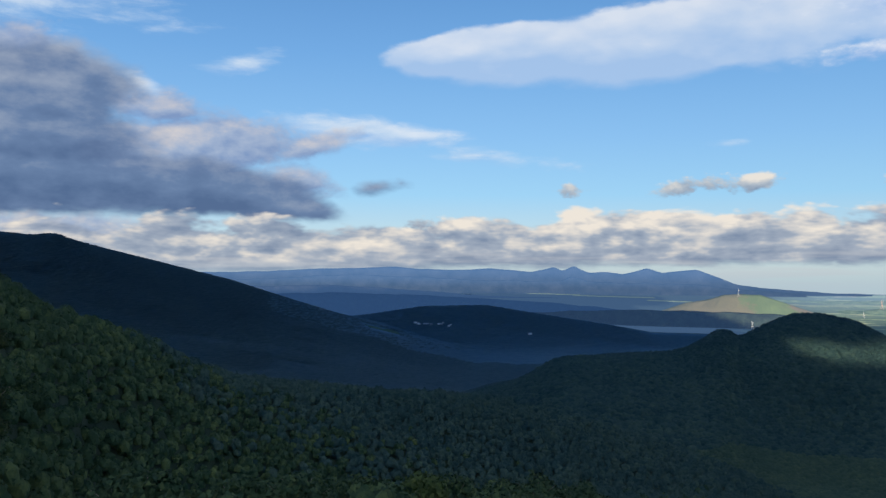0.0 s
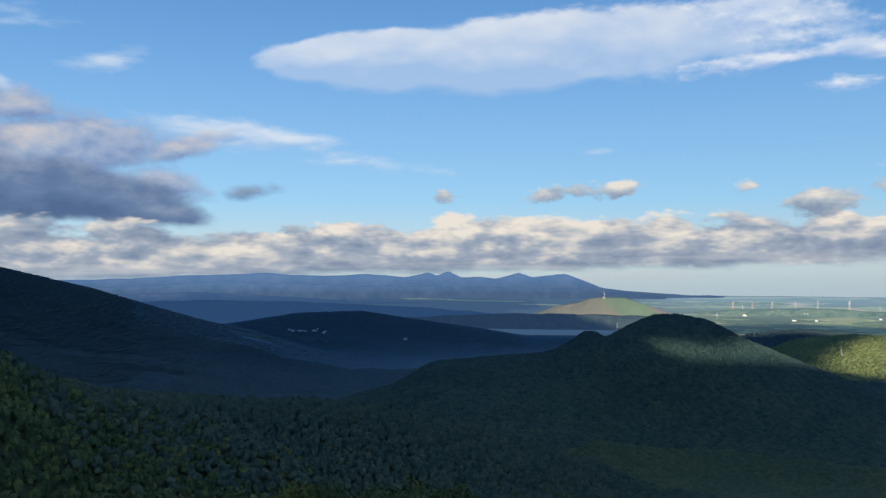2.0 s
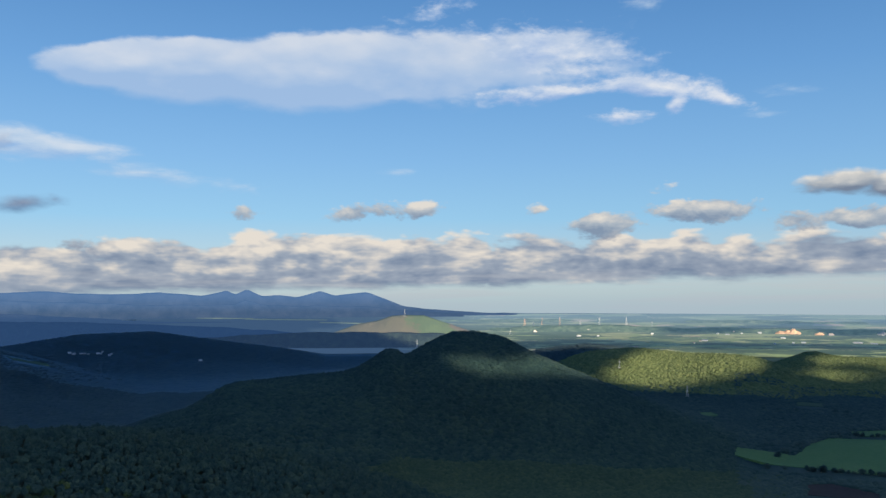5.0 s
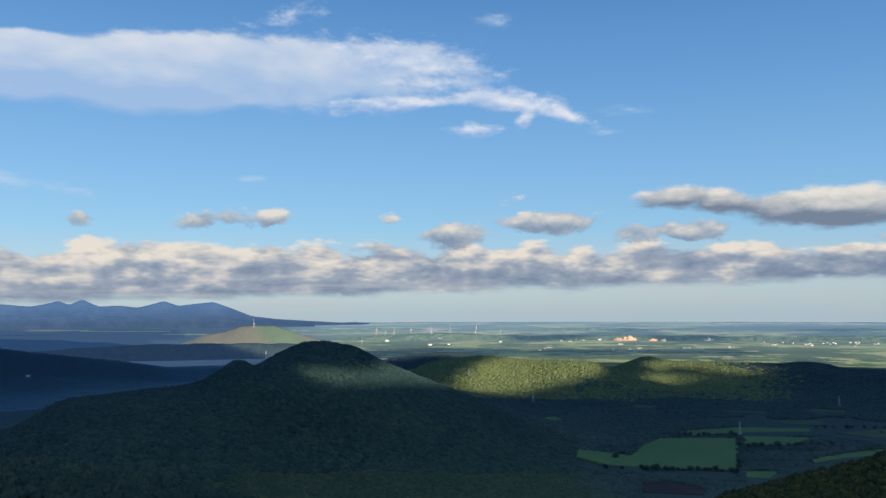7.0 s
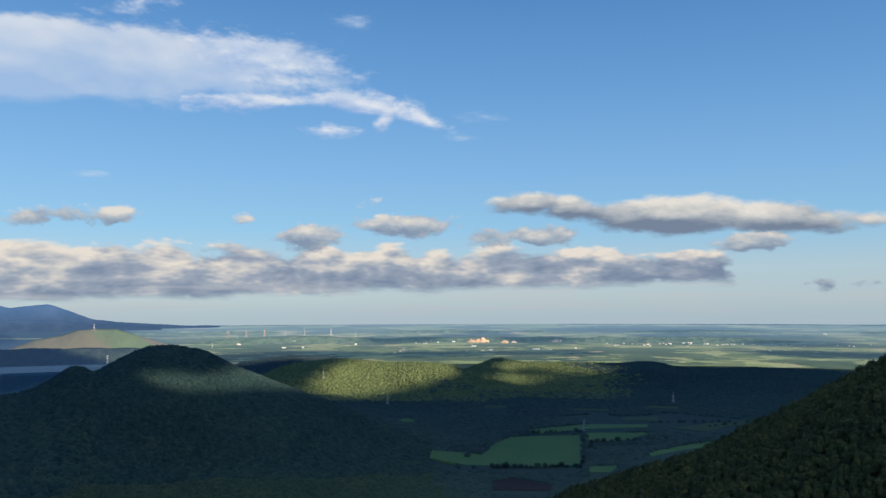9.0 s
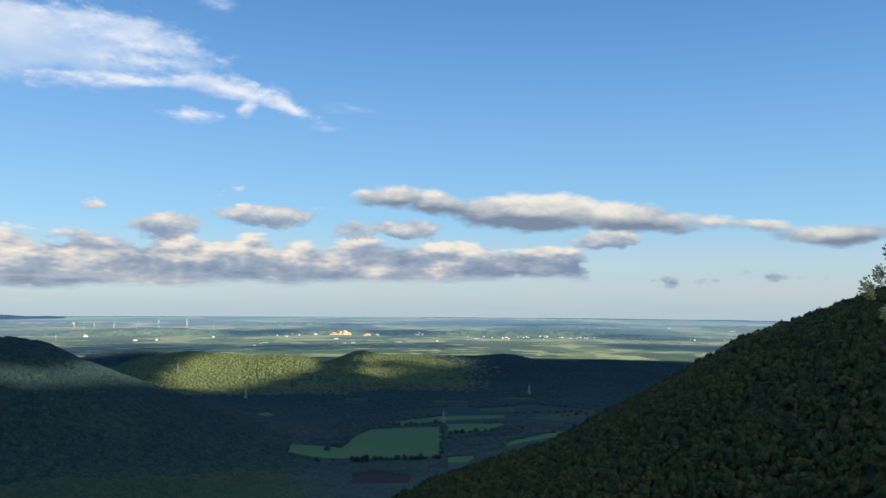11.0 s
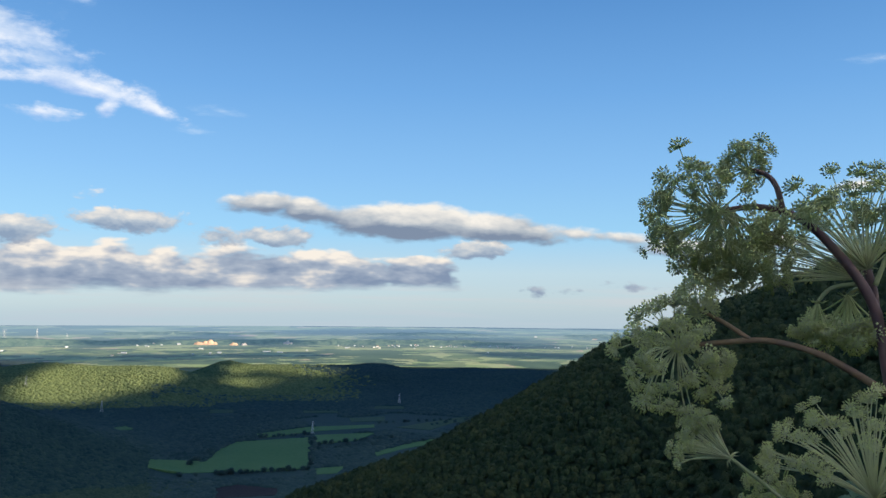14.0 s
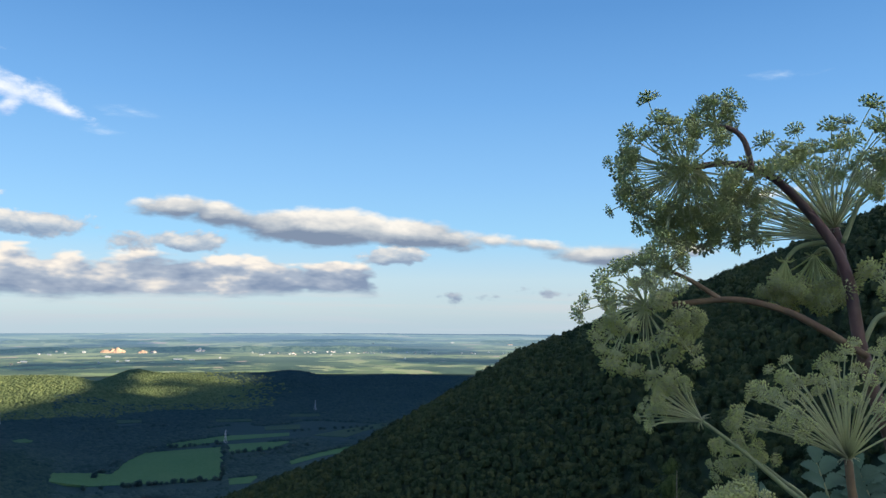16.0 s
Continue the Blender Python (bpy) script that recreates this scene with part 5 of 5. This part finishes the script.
stalk("branch", [(0.241, 0.113), (0.203, 0.106), (0.183, 0.085)], 0.004, 0.003, STALK_GREEN, 0.03)
stalk("branch", [(0.262, 0.075), (0.245, 0.105), (0.229, 0.096)], 0.004, 0.003, STALK_GREEN, 0.06)
stalk("branch", [(0.262, 0.11), (0.284, 0.166), (0.300, 0.187)], 0.004, 0.003, STALK_GREEN, 0.02)
stalk("branch", [(0.28, -0.04), (0.30, 0.0), (0.33, 0.01)], 0.004, 0.003, STALK_GREEN, 0.0)
stalk("branch", [(0.34, -0.65, 0.0), (0.2, -0.42), (0.10, -0.315)], 0.005, 0.0035, STALK_GREEN, -0.08)


def umbel(centre, axis, reach, spread, rays, heads, mat, seed, size=1.0, droop=0.0, inner=0.0):
    """A compound umbel: a fan of rays with a small head at the end of each."""
    rng = random.Random(seed)
    ax = (P_RIGHT * axis[0] + Vector((0, 0, axis[1])) + P_AHEAD * axis[2]).normalized()
    rot = ax.to_track_quat("Z", "Y").to_matrix()
    c = spot_of(*centre)
    bm = bmesh.new()
    ends = []
    for k in range(rays):
        f = inner + (1 - inner) * (k + 0.5) / rays
        a, t = k * 2.39996 + rng.uniform(-0.6, 0.6), radians(spread) * math.sqrt(f) * rng.uniform(0.8, 1.1)
        d = rot @ Vector((math.sin(t) * math.cos(a), math.sin(t) * math.sin(a), math.cos(t)))
        length = reach * rng.choice((rng.uniform(0.62, 0.9), rng.uniform(0.85, 1.15)))
        tip = c + d * length + Vector((0, 0, -droop * length))
        mid = c + d * length * 0.55 + ax * length * rng.uniform(0.02, 0.12)
        tube(bm, curve_points([c, mid, tip], 3), 0.0014, 0.0008, 4)
        ends.append((tip, (tip - mid).normalized()))
    for q in range(9):
        a = q * 0.7
        d = rot @ Vector((math.cos(a), math.sin(a), 0.15))
        tube(bm, [c, c + d * 0.008, c + d * 0.015 - ax * 0.006], 0.0012, 0.0003, 3)
    ob = part("umbel", bm, mat, plant)
    for tip, d in ends:
        h = new("umbellet", heads[rng.randrange(len(heads))])
        h.parent = ob
        s = 1.08 * size * rng.uniform(0.7, 1.25)
        h.matrix_basis = Matrix.Translation(tip) @ d.to_track_quat("Z", "Y").to_matrix().to_4x4() @ pose(0, 0, 0, 0, 0, rng.uniform(0, 360)) @ Matrix.Diagonal((s, s, s, 1))
    return ob


umbel((0.041, 0.227, 0.0), (-0.52, -0.46, -0.40), 0.114, 94, 84, DARK_HEADS, RAY_PALE, 1, 1.05)
umbel((0.060, 0.232, 0.03), (-0.05, -0.9, 0.2), 0.105, 58, 44, DARK_HEADS, RAY_DARK, 17, 1.0, 0.1)
umbel((-0.022, 0.013, -0.02), (-0.6, -0.25, -0.5), 0.092, 112, 54, PALE_HEADS, RAY_PALE, 2, 1.0, 0.2)
umbel((0.030, -0.002, -0.04), (0.35, -0.5, -0.3), 0.026, 85, 14, PALE_HEADS, RAY_PALE, 3, 0.8, 0.1)
umbel((0.012, 0.069, -0.02), (-0.5, 0.5, -0.2), 0.046, 95, 20, PALE_HEADS, RAY_PALE, 4, 0.9)
umbel((0.086, 0.292, 0.0), (-0.35, 0.7, 0.1), 0.048, 105, 24, DARK_HEADS, RAY_DARK, 5, 0.95)
umbel((0.253, 0.134, 0.03), (-0.30, 0.85, 0.1), 0.165, 74, 64, DARK_HEADS, RAY_PALE, 6, 1.15)
umbel((0.245, 0.120, 0.03), (-0.95, 0.28, 0.05), 0.150, 28, 26, DARK_HEADS, RAY_PALE, 16, 1.0)
umbel((0.183, 0.085, 0.03), (-0.1, -0.9, -0.1), 0.058, 40, 18, PALE_HEADS, RAY_DARK, 7, 0.9)
umbel((0.229, 0.096, 0.06), (0.0, -0.9, 0.1), 0.080, 55, 30, PALE_HEADS, RAY_DARK, 8, 1.0)
umbel((0.300, 0.187, 0.02), (0.3, 0.7, 0.0), 0.060, 90, 20, DARK_HEADS, RAY_PALE, 9, 0.9)
umbel((0.055, -0.150, -0.05), (-0.78, 0.52, -0.2), 0.078, 40, 44, PALE_HEADS, RAY_PALE, 10, 0.52)
umbel((0.130, -0.212, 0.05), (-0.55, 0.15, -0.4), 0.056, 85, 36, PALE_HEADS, RAY_DARK, 11, 0.65)
umbel((0.244, -0.192, -0.06), (-0.22, 0.95, -0.05), 0.150, 66, 66, PALE_HEADS, RAY_PALE, 12, 0.7)
umbel((0.33, 0.01, 0.0), (0.3, 0.6, 0.0), 0.07, 80, 22, PALE_HEADS, RAY_PALE, 13, 1.0)
umbel((0.10, -0.315, -0.08), (-0.4, 0.8, -0.2), 0.07, 70, 30, PALE_HEADS, RAY_PALE, 14, 1.0)


def compound_leaf(foot_pt, tip_pt, w, leaflets, size, seed):
    """A divided leaf: a stalk with toothed leaflets in pairs."""
    rng = random.Random(seed)
    a, b = spot_of(*foot_pt, 0.0), spot_of(*tip_pt, w)
    line = curve_points([a, (a + b) / 2 + Vector((0, 0, 0.06)), b], 8)
    bm = bmesh.new()
    tube(bm, line, 0.004, 0.0015, 6)
    leaf = part("leaf", bm, STALK_GREEN, plant, "divided grey-green leaf")
    along = (b - a).normalized()
    side = along.cross(Vector((0, 0, 1))).normalized()
    for k in range(leaflets):
        f = 0.45 + 0.55 * (k // 2 * 2) / max(1, leaflets - 1)
        root = line[min(len(line) - 1, int(f * (len(line) - 1)))]
        sgn = (1, -1)[k % 2]
        d = (side * sgn * (1.0 if k < leaflets - 1 else 0.1) + along * rng.uniform(0.4, 0.8) + Vector((0, 0, rng.uniform(0.0, 0.5)))).normalized()
        n = (d.cross(along * sgn) + Vector((0, 0, 0.3))).normalized()
        s = d.cross(n).normalized()
        L, W, m = size * rng.uniform(0.8, 1.2), size * rng.uniform(0.20, 0.28), 13
        bm = bmesh.new()
        rows = []
        for q in range(m + 1):
            t = q / m
            half = W * (math.sin(math.pi * min(1, t * 0.93 + 0.05)) ** 0.75) * (1 + (0.16 if q % 2 else -0.1)) * (q < m)
            p = root + d * L * t - Vector((0, 0, 1)) * L * 0.35 * t * t
            rows.append([bm.verts.new(p + s * half * c + n * (abs(c) * half * 0.35)) for c in (-1, -0.5, 0, 0.5, 1)])
        for r0, r1 in zip(rows, rows[1:]):
            for q in range(4):
                bm.faces.new((r0[q], r0[q + 1], r1[q + 1], r1[q])).smooth = True
        bmesh.ops.remove_doubles(bm, verts=bm.verts, dist=1e-5)
        me = bpy.data.meshes.new("leaflet")
        bm.to_mesh(me), bm.free()
        me.materials.append(LEAF_GREY)
        new("leaflet", me).parent = leaf


for k, (foot_pt, tip_pt, w) in enumerate([((0.35, -0.75), (0.14, -0.265), 0.10), ((0.35, -0.8), (0.24, -0.235), 0.16), ((0.35, -0.7), (0.36, -0.22), 0.12), ((0.35, -0.85), (0.44, -0.24), 0.05),
                                          ((0.35, -0.85), (0.19, -0.30), -0.02), ((0.35, -0.6), (0.31, -0.25), 0.2), ((0.35, -0.7), (0.5, -0.2), 0.15)]):
    compound_leaf(foot_pt, tip_pt, w, 25, 0.05, 20 + k)
